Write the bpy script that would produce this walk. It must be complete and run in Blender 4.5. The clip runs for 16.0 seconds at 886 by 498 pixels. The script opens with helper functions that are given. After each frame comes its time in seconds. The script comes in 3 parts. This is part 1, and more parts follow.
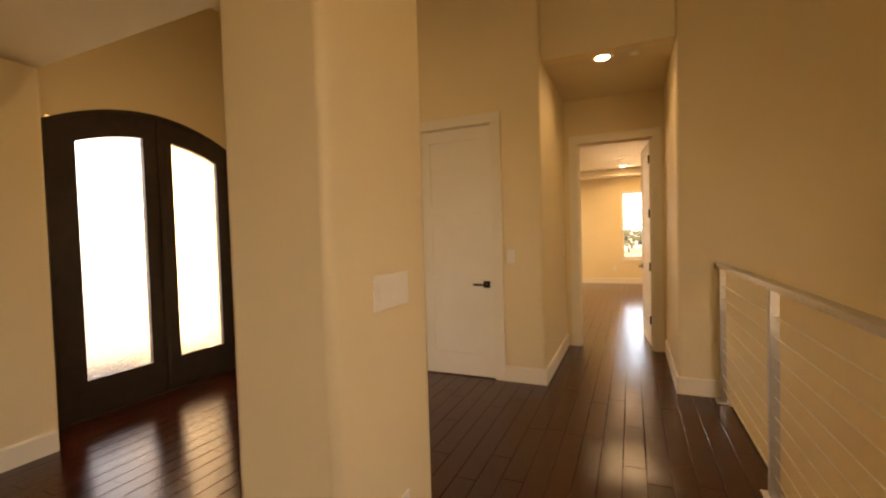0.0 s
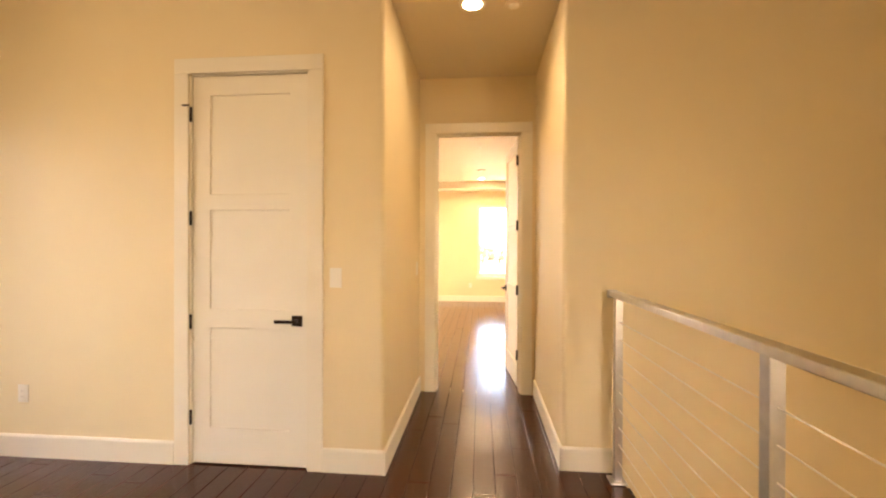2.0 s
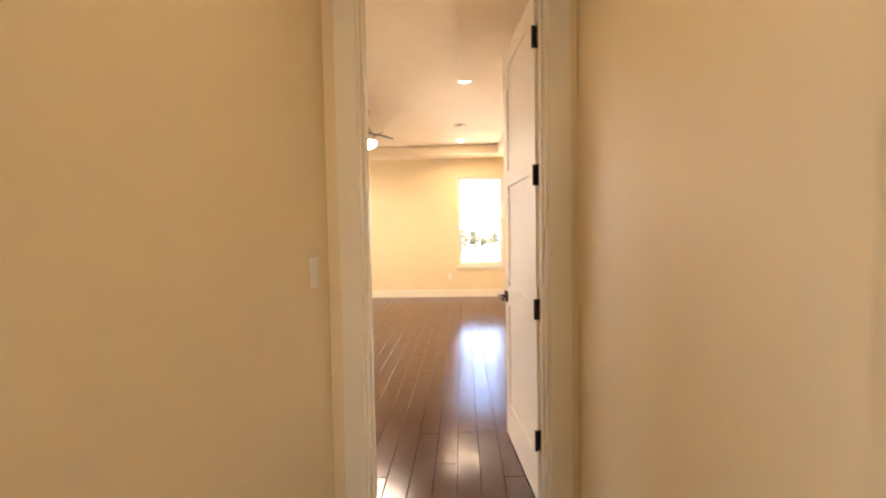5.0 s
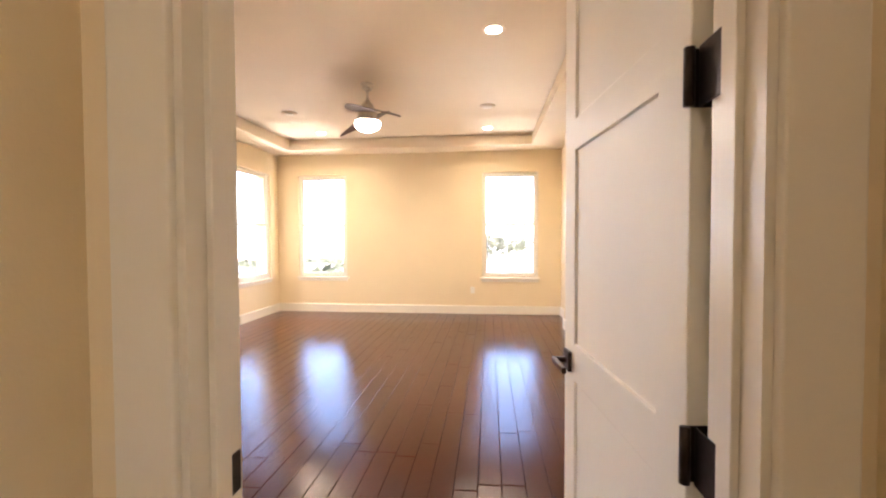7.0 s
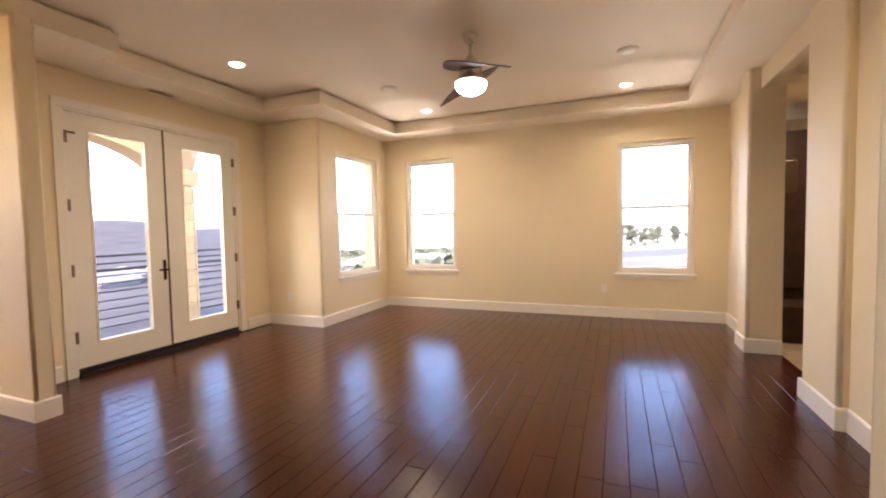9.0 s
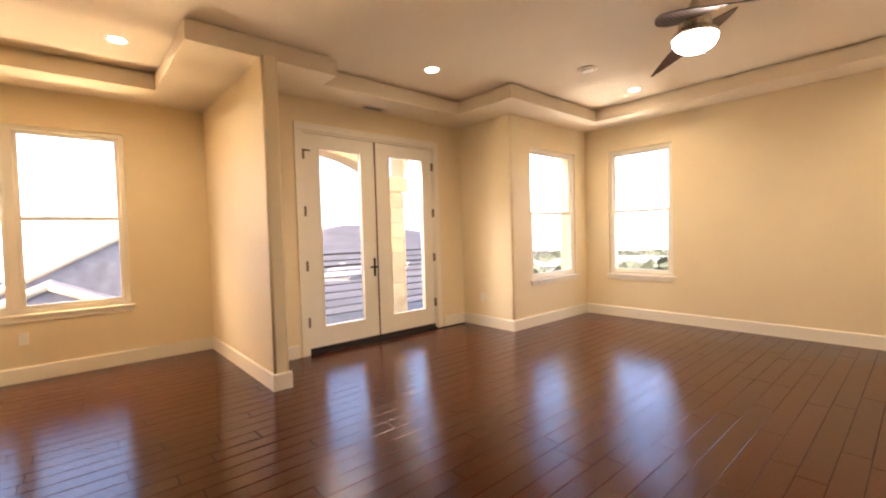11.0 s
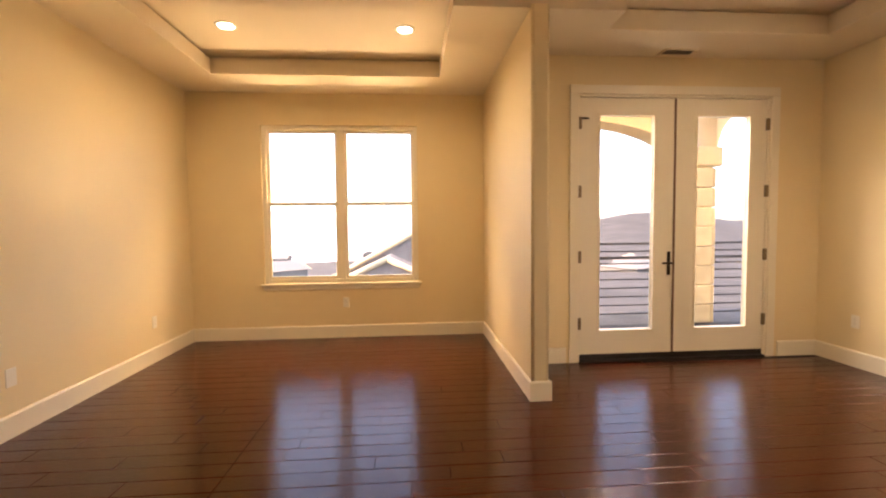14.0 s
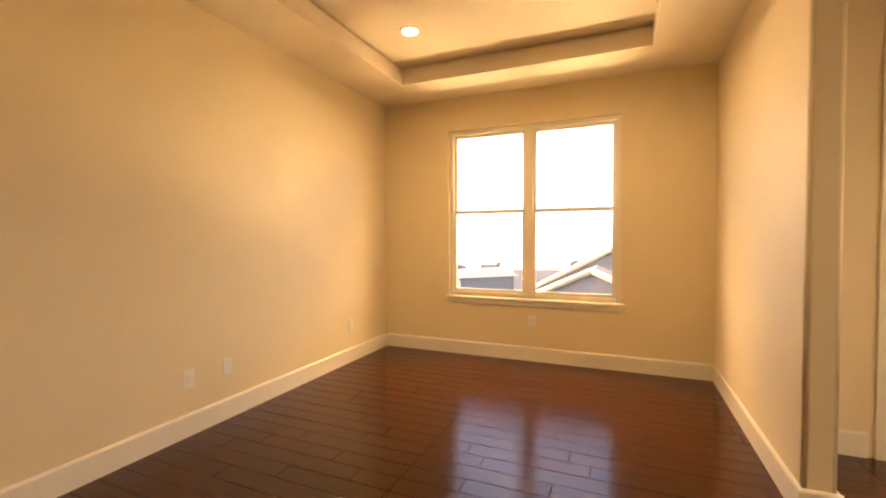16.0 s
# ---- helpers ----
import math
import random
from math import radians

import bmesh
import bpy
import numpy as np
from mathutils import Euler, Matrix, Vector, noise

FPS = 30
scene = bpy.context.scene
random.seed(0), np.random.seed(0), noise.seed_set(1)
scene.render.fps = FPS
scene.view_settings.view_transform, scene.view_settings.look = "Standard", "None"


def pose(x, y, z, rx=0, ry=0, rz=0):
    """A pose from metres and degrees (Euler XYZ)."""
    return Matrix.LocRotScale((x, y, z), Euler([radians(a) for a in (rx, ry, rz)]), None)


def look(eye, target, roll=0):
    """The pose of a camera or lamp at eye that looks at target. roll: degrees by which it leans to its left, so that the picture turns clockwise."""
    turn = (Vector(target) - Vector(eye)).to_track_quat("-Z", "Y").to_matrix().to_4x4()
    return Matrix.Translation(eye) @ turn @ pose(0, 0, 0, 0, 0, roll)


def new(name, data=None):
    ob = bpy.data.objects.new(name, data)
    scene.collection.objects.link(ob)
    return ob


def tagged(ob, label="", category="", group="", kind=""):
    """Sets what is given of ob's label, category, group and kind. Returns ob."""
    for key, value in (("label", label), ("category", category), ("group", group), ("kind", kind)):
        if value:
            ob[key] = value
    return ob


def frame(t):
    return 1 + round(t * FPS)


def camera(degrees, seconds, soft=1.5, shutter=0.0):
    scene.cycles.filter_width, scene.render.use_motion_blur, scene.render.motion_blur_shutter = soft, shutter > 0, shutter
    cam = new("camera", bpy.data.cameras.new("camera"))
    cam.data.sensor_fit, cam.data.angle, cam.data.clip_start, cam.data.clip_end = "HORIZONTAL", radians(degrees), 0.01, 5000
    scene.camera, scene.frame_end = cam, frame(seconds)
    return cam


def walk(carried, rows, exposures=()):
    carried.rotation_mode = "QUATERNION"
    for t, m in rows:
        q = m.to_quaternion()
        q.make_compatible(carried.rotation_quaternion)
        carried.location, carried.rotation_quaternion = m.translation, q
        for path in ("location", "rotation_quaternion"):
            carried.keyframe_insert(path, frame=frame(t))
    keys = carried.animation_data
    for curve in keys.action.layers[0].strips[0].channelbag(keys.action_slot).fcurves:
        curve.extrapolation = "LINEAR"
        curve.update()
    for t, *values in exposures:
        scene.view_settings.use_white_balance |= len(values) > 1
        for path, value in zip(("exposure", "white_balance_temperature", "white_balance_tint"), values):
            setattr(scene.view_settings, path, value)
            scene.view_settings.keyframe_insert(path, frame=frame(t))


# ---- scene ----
cam = camera(92.1, 16.0, soft=2.1)
PATH = [
    (0, (0.175, -5.412, 1.394), (-0.633, -3.583, 1.333), -1.7),
    (0.5, (0.083, -5.08, 1.385), (-0.525, -3.175, 1.35), -1.3),
    (1, (0.038, -4.74, 1.383), (-0.398, -2.788, 1.368), -0.8),
    (1.5, (0.011, -4.396, 1.379), (-0.249, -2.413, 1.38), -0.2),
    (2, (0.022, -4.033, 1.374), (-0.155, -2.041, 1.365), 0.2),
    (2.5, (0.004, -3.673, 1.367), (-0.113, -1.677, 1.339), 0.9),
    (3, (0.016, -3.314, 1.36), (-0.077, -1.316, 1.322), 0.7),
    (3.5, (0.032, -2.941, 1.345), (-0.067, -0.944, 1.29), -0.1),
    (4, (0.029, -2.58, 1.34), (-0.058, -0.584, 1.259), -1.0),
    (6.5, (0.039, -0.854, 1.322), (-0.097, 1.14, 1.239), -0.3),
    (7, (0.043, -0.582, 1.325), (-0.172, 1.406, 1.27), -0.2),
    (7.5, (0.071, -0.326, 1.328), (-0.267, 1.645, 1.284), -0.5),
    (8, (0.032, -0.091, 1.321), (-0.42, 1.856, 1.263), -0.6),
    (8.5, (-0.02, 0.126, 1.304), (-0.607, 2.037, 1.234), -0.8),
    (9, (-0.081, 0.327, 1.306), (-0.834, 2.177, 1.209), -1.1),
    (9.5, (-0.144, 0.458, 1.289), (-1.085, 2.221, 1.187), -1.6),
    (12, (-0.251, 0.824, 1.291), (-2.017, 1.761, 1.216), -1.4),
    (12.5, (-0.329, 0.89, 1.273), (-2.181, 1.643, 1.185), -1.5),
    (13, (-0.495, 0.953, 1.25), (-2.408, 1.526, 1.156), -1.2),
    (13.5, (-0.665, 1.018, 1.266), (-2.625, 1.4, 1.159), -0.8),
    (14, (-0.858, 1.108, 1.267), (-2.85, 1.256, 1.166), -0.6),
    (14.5, (-1.052, 1.152, 1.248), (-3.048, 1.069, 1.158), 0.0),
    (15, (-1.214, 1.188, 1.261), (-3.188, 0.871, 1.187), 0.3),
    (15.5, (-1.356, 1.248, 1.257), (-3.274, 0.681, 1.204), 0.1),
    (16, (-1.474, 1.22, 1.282), (-3.314, 0.439, 1.226), -0.2),
]
EXPOSURES = [(0, 3.65, 10900, 24), (0.5, 4.15, 10400, 23), (1.0, 4.4, 9800, 22), (2.0, 4.85, 8500, 21), (4, 4.45, 7500, 22), (6.5, 4.25, 6200, 23), (7.5, 3.95, 6050, 24), (9, 3.35, 6050, 24),
             (12, 3.55, 7200, 24), (13, 3.3, 7500, 24), (14, 3.2, 7800, 24), (16, 3.3, 8700, 24)]
walk(cam, [(t, look(eye, target, roll)) for t, eye, target, roll in PATH], EXPOSURES)

# ---- world, sun, large lights ----
world = bpy.data.worlds.new("world")
scene.world = world
world.use_nodes = True
wn, wl = world.node_tree.nodes, world.node_tree.links
sky = wn.new("ShaderNodeTexSky")
sky.sky_type, sky.sun_disc = "NISHITA", False
sky.sun_elevation, sky.sun_rotation = radians(44), radians(169)
sky.air_density, sky.dust_density, sky.ozone_density = 0.8, 2.0, 0.3
wn["Background"].inputs["Strength"].default_value = 0.15
wl.new(sky.outputs[0], wn["Background"].inputs["Color"])

sun_data = bpy.data.lights.new("sun", "SUN")
sun_data.energy, sun_data.angle, sun_data.color = 1.1, radians(12), (1.0, 0.86, 0.66)
sun = new("sun", sun_data)
sun.matrix_world = look((8, -40, 39.4), (0, 0, 0))


def daylight_lamp(x, y, z, w, h, target, power, colour=(1.0, 0.95, 0.88)):
    data = bpy.data.lights.new("daylight_lamp", "AREA")
    data.shape, data.size, data.size_y = "RECTANGLE", w, h
    data.energy, data.color = power, colour
    ob = new("daylight_lamp", data)
    ob.matrix_world = look((x, y, z), target)


def ceiling_spot(x, y, z, power, colour=(1.0, 0.80, 0.52)):
    data = bpy.data.lights.new("downlight", "SPOT")
    data.energy, data.color, data.spot_size, data.spot_blend = power, colour, radians(160), 1.0
    data.shadow_soft_size = 0.06
    ob = new("downlight", data)
    ob.matrix_world = look((x, y, z), (x, y + 0.001, 0))


WIN = 5.5
# lamps outside above each opening, out of view, stand in for its sky light
daylight_lamp(-2.925, 7.6, 3.25, 0.9, 0.6, (-2.925, 3.6, 0.4), WIN * 1.7)
daylight_lamp(0.4, 7.6, 3.25, 0.9, 0.6, (-0.4, 3.6, 0.4), WIN * 1.9)
daylight_lamp(-4.55, 5.95, 3.25, 0.9, 0.6, (-0.8, 5.6, 0.4), WIN * 1.5)
daylight_lamp(-6.65, 0.3, 3.3, 1.6, 0.6, (-2.8, 0.3, 0.4), WIN * 5.0, (1.0, 0.74, 0.38))
daylight_lamp(-5.4, 3.555, 3.0, 1.6, 0.5, (-2.6, 3.555, 0.3), WIN * 2.4)
# unseen lamps added below each window to light the ceilings, like ground-thrown daylight
for wx, wy, ww, tx, ty in ((-2.92, 8.6, 0.9, -2.4, 2.0), (0.4, 8.6, 0.9, -0.4, 2.0), (-5.5, 5.95, 0.9, 0.0, 5.0), (-7.8, 0.3, 1.6, -2.0, 0.3)):
    daylight_lamp(wx, wy, 0.06, ww, 0.22, (tx, ty, 3.1), WIN * (1.1 if ww < 1 else 2.3), (1.0, 0.93, 0.82) if ww < 1 else (1.0, 0.80, 0.50))
daylight_lamp(-4.12, -2.84, 1.35, 1.2, 2.0, (0, -2.84, 1.2), 0.8, (1.0, 0.9, 0.7))
# added lamp in the made-up east opening, brightening the great room
daylight_lamp(2.55, -7.2, 1.55, 1.7, 1.8, (-3.0, -5.6, 1.5), 2.2, (1.0, 0.84, 0.58))

HIGH = 3.9
# last two, at HIGH, are added unseen to brighten the great room
LAMPS = [(0.02, 5.94, 2.97), (-2.575, 5.93, 2.97), (0.08, 2.87, 2.97), (-3.57, 3.57, 2.97),
         (-4.637, -0.41, 2.97), (-4.637, 1.08, 2.97), (-0.04, -1.22, 2.97), (1.85, 5.9, 2.7), (-0.2, -3.7, HIGH), (-2.3, -3.1, HIGH)]
for lx, ly, lz in LAMPS:
    ceiling_spot(lx, ly, lz - 0.02, 2.5 if lz > 3.5 else 12 if lx > 1.4 else 1.7 if ly < -1 and lx > -1 else 8)


# ---- materials ----
def material(name, colour, rough=0.5, metal=0.0, vary=0.06, scale=6.0, bump=0.05, fine=90.0, per_piece=0.0, stretch=None, coat=0.0):
    m = bpy.data.materials.new(name)
    m.use_nodes = True
    n, l = m.node_tree.nodes, m.node_tree.links
    b = n["Principled BSDF"]
    b.inputs["Roughness"].default_value, b.inputs["Metallic"].default_value = rough, metal
    b.inputs["Coat Weight"].default_value = coat
    tc = n.new("ShaderNodeTexCoord")
    vec = tc.outputs["Object"]
    if stretch:
        mp = n.new("ShaderNodeMapping")
        mp.inputs["Scale"].default_value = stretch
        l.new(vec, mp.inputs["Vector"])
        vec = mp.outputs[0]
    big = n.new("ShaderNodeTexNoise")
    big.inputs["Scale"].default_value, big.inputs["Detail"].default_value = scale, 4
    l.new(vec, big.inputs["Vector"])
    small = n.new("ShaderNodeTexNoise")
    small.inputs["Scale"].default_value, small.inputs["Detail"].default_value = fine, 3
    l.new(vec, small.inputs["Vector"])
    ramp = n.new("ShaderNodeValToRGB")
    e = ramp.color_ramp.elements
    e[0].position, e[1].position = 0.3, 0.7
    e[0].color = (*[c * (1 - vary) for c in colour], 1)
    e[1].color = (*[min(1, c * (1 + vary)) for c in colour], 1)
    l.new(big.outputs[0], ramp.inputs[0])
    out = ramp.outputs[0]
    if per_piece:
        info = n.new("ShaderNodeObjectInfo")
        geo = n.new("ShaderNodeNewGeometry")
        add = n.new("ShaderNodeMath")
        add.operation = "ADD"
        l.new(info.outputs["Random"], add.inputs[0])
        l.new(geo.outputs["Random Per Island"], add.inputs[1])
        fr = n.new("ShaderNodeMath")
        fr.operation = "FRACT"
        l.new(add.outputs[0], fr.inputs[0])
        mr = n.new("ShaderNodeMapRange")
        mr.inputs["To Min"].default_value, mr.inputs["To Max"].default_value = 1 - per_piece, 1 + per_piece
        l.new(fr.outputs[0], mr.inputs["Value"])
        hsv = n.new("ShaderNodeHueSaturation")
        l.new(mr.outputs[0], hsv.inputs["Value"])
        l.new(out, hsv.inputs["Color"])
        out = hsv.outputs[0]
    l.new(out, b.inputs["Base Color"])
    rr = n.new("ShaderNodeMapRange")
    rr.inputs["To Min"].default_value, rr.inputs["To Max"].default_value = max(0.02, rough - 0.05), min(1, rough + 0.05)
    l.new(small.outputs[0], rr.inputs["Value"])
    l.new(rr.outputs[0], b.inputs["Roughness"])
    if bump:
        bp = n.new("ShaderNodeBump")
        bp.inputs["Strength"].default_value, bp.inputs["Distance"].default_value = bump, 0.004
        l.new(small.outputs[0], bp.inputs["Height"])
        l.new(bp.outputs[0], b.inputs["Normal"])
    return m


def glowing(name, colour, strength):
    m = bpy.data.materials.new(name)
    m.use_nodes = True
    b = m.node_tree.nodes["Principled BSDF"]
    b.inputs["Base Color"].default_value = (0.9, 0.9, 0.9, 1)
    b.inputs["Emission Color"].default_value = (*colour, 1)
    b.inputs["Emission Strength"].default_value = strength
    return m


def glass_material(name, rough=0.0):
    m = bpy.data.materials.new(name)
    m.use_nodes = True
    b = m.node_tree.nodes["Principled BSDF"]
    b.inputs["Transmission Weight"].default_value = 1.0
    b.inputs["Roughness"].default_value, b.inputs["IOR"].default_value = rough, 1.02 if not rough else 1.3
    if rough:
        n, l = m.node_tree.nodes, m.node_tree.links
        tc, mp, nz, bp = n.new("ShaderNodeTexCoord"), n.new("ShaderNodeMapping"), n.new("ShaderNodeTexNoise"), n.new("ShaderNodeBump")
        mp.inputs["Scale"].default_value = (8, 8, 30)
        nz.inputs["Scale"].default_value, nz.inputs["Detail"].default_value = 2.5, 3
        bp.inputs["Strength"].default_value, bp.inputs["Distance"].default_value = 0.9, 0.02
        l.new(tc.outputs["Object"], mp.inputs["Vector"])
        l.new(mp.outputs[0], nz.inputs["Vector"])
        l.new(nz.outputs[0], bp.inputs["Height"])
        l.new(bp.outputs[0], b.inputs["Normal"])
    return m


WALL = material("cream_wall_paint", (0.80, 0.665, 0.42), 0.55, vary=0.03, scale=1.2, bump=0.12, fine=160)
CEIL = material("ceiling_paint", (0.74, 0.63, 0.45), 0.7, vary=0.03, scale=1.0, bump=0.1, fine=160)
TRIM = material("white_trim_paint", (0.82, 0.76, 0.62), 0.32, vary=0.02, scale=2.0, bump=0.03, fine=60)
DOORP = material("white_door_paint", (0.82, 0.77, 0.64), 0.48, vary=0.02, scale=2.5, bump=0.03, fine=50)
WOODF = material("dark_floor_wood", (0.048, 0.0085, 0.0031), 0.16, vary=0.18, scale=5.0, bump=0.3, fine=20, per_piece=0.18, stretch=(6, 0.7, 6))
WOODF.node_tree.nodes["Principled BSDF"].inputs["IOR"].default_value = 1.45
UNDER = material("dark_underfloor", (0.012, 0.007, 0.005), 0.7)
BRONZE = material("dark_bronze", (0.035, 0.024, 0.018), 0.38, 0.8, vary=0.2, scale=30)
ANTIQUE = material("antique_bronze", (0.22, 0.16, 0.10), 0.4, 0.7, vary=0.1, scale=30)
NICKEL = material("brushed_nickel", (0.62, 0.57, 0.48), 0.28, 1.0, vary=0.06, scale=40, bump=0.04)
STEEL = material("brushed_steel", (0.55, 0.53, 0.5), 0.32, 1.0, vary=0.06, scale=30, bump=0.05)
CABLE = material("steel_cable", (0.75, 0.70, 0.60), 0.45, 0.6)
IRON = material("dark_iron_wood", (0.022, 0.012, 0.008), 0.45, vary=0.3, scale=12, bump=0.1)
PLASTIC = material("white_switch_plastic", (0.84, 0.80, 0.70), 0.35, vary=0.01, bump=0.0)
BLADE = material("walnut_fan_blade", (0.06, 0.030, 0.018), 0.35, vary=0.3, scale=8, stretch=(8, 1, 1))
BLACK = material("black_rubber", (0.01, 0.008, 0.007), 0.6)
STONE = material("cream_stone", (0.62, 0.50, 0.32), 0.85, vary=0.15, scale=5, bump=0.5, fine=30, per_piece=0.1)
STUCCO = material("tan_stucco", (0.60, 0.48, 0.31), 0.9, vary=0.08, scale=4, bump=0.5, fine=60)
TILE = material("beige_bath_tile", (0.50, 0.38, 0.24), 0.3, vary=0.2, scale=5, per_piece=0.12)
DARKT = material("dark_brown_wood_panel", (0.05, 0.024, 0.013), 0.4, vary=0.3, scale=6)
LAMPG = glowing("lamp_glow", (1.0, 0.90, 0.72), 3.5)
BOWL = glowing("bowl_glow", (1.0, 0.93, 0.82), 4.0)
SEAL = material("brown_weather_seal", (0.16, 0.085, 0.045), 0.5)
# emission that whitens the far distance like haze
HAZE_GLOW = glowing("far_haze_glow", (1.0, 0.96, 0.90), 0.30)
DECK = material("grey_deck_concrete", (0.11, 0.105, 0.10), 0.9, vary=0.15, scale=3)
RAILM = material("dark_grey_railing_paint", (0.045, 0.040, 0.04), 0.5, vary=0.2)
GLASS = glass_material("clear_glass")
RAIN = glass_material("rain_glass", 0.12)
HILL = material("dry_hill", (0.055, 0.048, 0.043), 0.95, vary=0.35, scale=0.06, bump=0.3, fine=0.5)
GROUNDM = material("dry_grass_ground", (0.20, 0.19, 0.11), 0.95, vary=0.4, scale=0.05, bump=0.3, fine=0.6)
LEAF = material("tree_leaves", (0.09, 0.10, 0.055), 0.7, vary=0.25, scale=1.5, per_piece=0.2)
BARK = material("bark", (0.10, 0.07, 0.05), 0.9, vary=0.3)
ROOFM = material("grey_roof_tile", (0.20, 0.185, 0.175), 0.85, vary=0.2, scale=3, bump=0.4)
HOUSEW = material("pale_house_stucco", (0.24, 0.22, 0.19), 0.9, vary=0.08)
VERGE = material("pale_dry_verge", (0.15, 0.125, 0.09), 0.95, vary=0.2, scale=0.4, bump=0.3, fine=4)
ROADM = material("asphalt", (0.10, 0.10, 0.11), 0.9, vary=0.2, scale=0.8)
SCREEN = material("grey_screen", (0.10, 0.08, 0.07), 0.3)


# ---- helpers of the scene ----
def add_box(bm, x0, x1, y0, y1, z0, z1):
    v = [bm.verts.new((x, y, z)) for x in (x0, x1) for y in (y0, y1) for z in (z0, z1)]
    return [bm.faces.new([v[i] for i in q]) for q in ((0, 1, 3, 2), (4, 6, 7, 5), (0, 4, 5, 1), (2, 3, 7, 6), (0, 2, 6, 4), (1, 5, 7, 3))]


def bevelled(bm, width=0.003, segments=2):
    bmesh.ops.recalc_face_normals(bm, faces=bm.faces)
    bmesh.ops.bevel(bm, geom=list(bm.edges), offset=width, segments=segments, profile=0.5, affect="EDGES", clamp_overlap=True)
    return bm


def boxed(x0, x1, y0, y1, z0, z1, bevel=0.003):
    bm = bmesh.new()
    add_box(bm, *sorted((x0, x1)), *sorted((y0, y1)), *sorted((z0, z1)))
    return bevelled(bm, bevel) if bevel else bm


def turned(profile, segments=32):
    """A body of revolution about z from (radius, height) pairs."""
    bm = bmesh.new()
    rings = []
    for r, z in profile:
        rings.append([bm.verts.new((max(r, 1e-4) * math.cos(a), max(r, 1e-4) * math.sin(a), z)) for a in [2 * math.pi * i / segments for i in range(segments)]])
    for a, b in zip(rings, rings[1:]):
        for i in range(segments):
            bm.faces.new((a[i], a[(i + 1) % segments], b[(i + 1) % segments], b[i]))
    bm.faces.new(rings[0])
    bm.faces.new(rings[-1])
    bmesh.ops.remove_doubles(bm, verts=bm.verts, dist=2e-4)
    bmesh.ops.recalc_face_normals(bm, faces=bm.faces)
    for f in bm.faces:
        f.smooth = True
    return bm


def rod(p, q, r, segments=10):
    p, q = Vector(p), Vector(q)
    bm = turned([(r, 0), (r, (q - p).length)], segments)
    bm.transform(Matrix.Translation(p) @ (q - p).to_track_quat("Z", "Y").to_matrix().to_4x4())
    return bm


def part(name, bm, mat, parent=None, label=""):
    me = bpy.data.meshes.new(name)
    bmesh.ops.recalc_face_normals(bm, faces=bm.faces)
    bm.to_mesh(me)
    bm.free()
    me.materials.append(mat)
    ob = new(name, me)
    if parent:
        ob.parent = parent
    return tagged(ob, label)


def thing(name, at, label, category, group="", kind=""):
    ob = new(name)
    ob.matrix_world = at if isinstance(at, Matrix) else Matrix.Translation(at)
    ob.empty_display_size = 0.1
    return tagged(ob, label, category, group, kind)


def solid(adds, subs=(), rounded=(), radius=0.028):
    """One clean mesh from boxes (x0, x1, y0, y1, z0, z1) less other boxes; upright edges at the (x, y) in rounded are bullnosed."""
    grid = [sorted({round(b[2 * k + i], 4) for b in (*adds, *subs) for i in (0, 1)}) for k in range(3)]
    n = [len(g) - 1 for g in grid]

    def filled(i, j, k):
        if not (0 <= i < n[0] and 0 <= j < n[1] and 0 <= k < n[2]):
            return False
        c = [(grid[a][q] + grid[a][q + 1]) / 2 for a, q in enumerate((i, j, k))]

        def inside(b):
            return all(b[2 * a] < c[a] < b[2 * a + 1] for a in range(3))
        return any(inside(b) for b in adds) and not any(inside(b) for b in subs)
    bm = bmesh.new()
    made = {}

    def vert(i, j, k):
        if (i, j, k) not in made:
            made[i, j, k] = bm.verts.new((grid[0][i], grid[1][j], grid[2][k]))
        return made[i, j, k]
    for i in range(n[0]):
        for j in range(n[1]):
            for k in range(n[2]):
                if not filled(i, j, k):
                    continue
                for d, q in (((-1, 0, 0), ((0, 0, 0), (0, 0, 1), (0, 1, 1), (0, 1, 0))), ((1, 0, 0), ((1, 0, 0), (1, 1, 0), (1, 1, 1), (1, 0, 1))),
                             ((0, -1, 0), ((0, 0, 0), (1, 0, 0), (1, 0, 1), (0, 0, 1))), ((0, 1, 0), ((0, 1, 0), (0, 1, 1), (1, 1, 1), (1, 1, 0))),
                             ((0, 0, -1), ((0, 0, 0), (0, 1, 0), (1, 1, 0), (1, 0, 0))), ((0, 0, 1), ((0, 0, 1), (1, 0, 1), (1, 1, 1), (0, 1, 1)))):
                    if not filled(i + d[0], j + d[1], k + d[2]):
                        bm.faces.new([vert(i + a, j + b, k + c) for a, b, c in q])
    bmesh.ops.dissolve_limit(bm, angle_limit=0.01, verts=bm.verts, edges=bm.edges)
    if rounded:
        edges = [e for e in bm.edges if abs(e.verts[0].co.z - e.verts[1].co.z) > 0.05 and
                 any((e.verts[0].co.xy - Vector(r)).length < 0.004 and (e.verts[1].co.xy - Vector(r)).length < 0.004 for r in rounded)]
        strips = bmesh.ops.bevel(bm, geom=edges, offset=radius, segments=8, profile=0.5, affect="EDGES")["faces"]
        for f in strips:
            f.smooth = True
    return bm


def structure(name, bm, mat, label, category="wall"):
    return tagged(part(name, bm, mat), label, category, kind="structure")


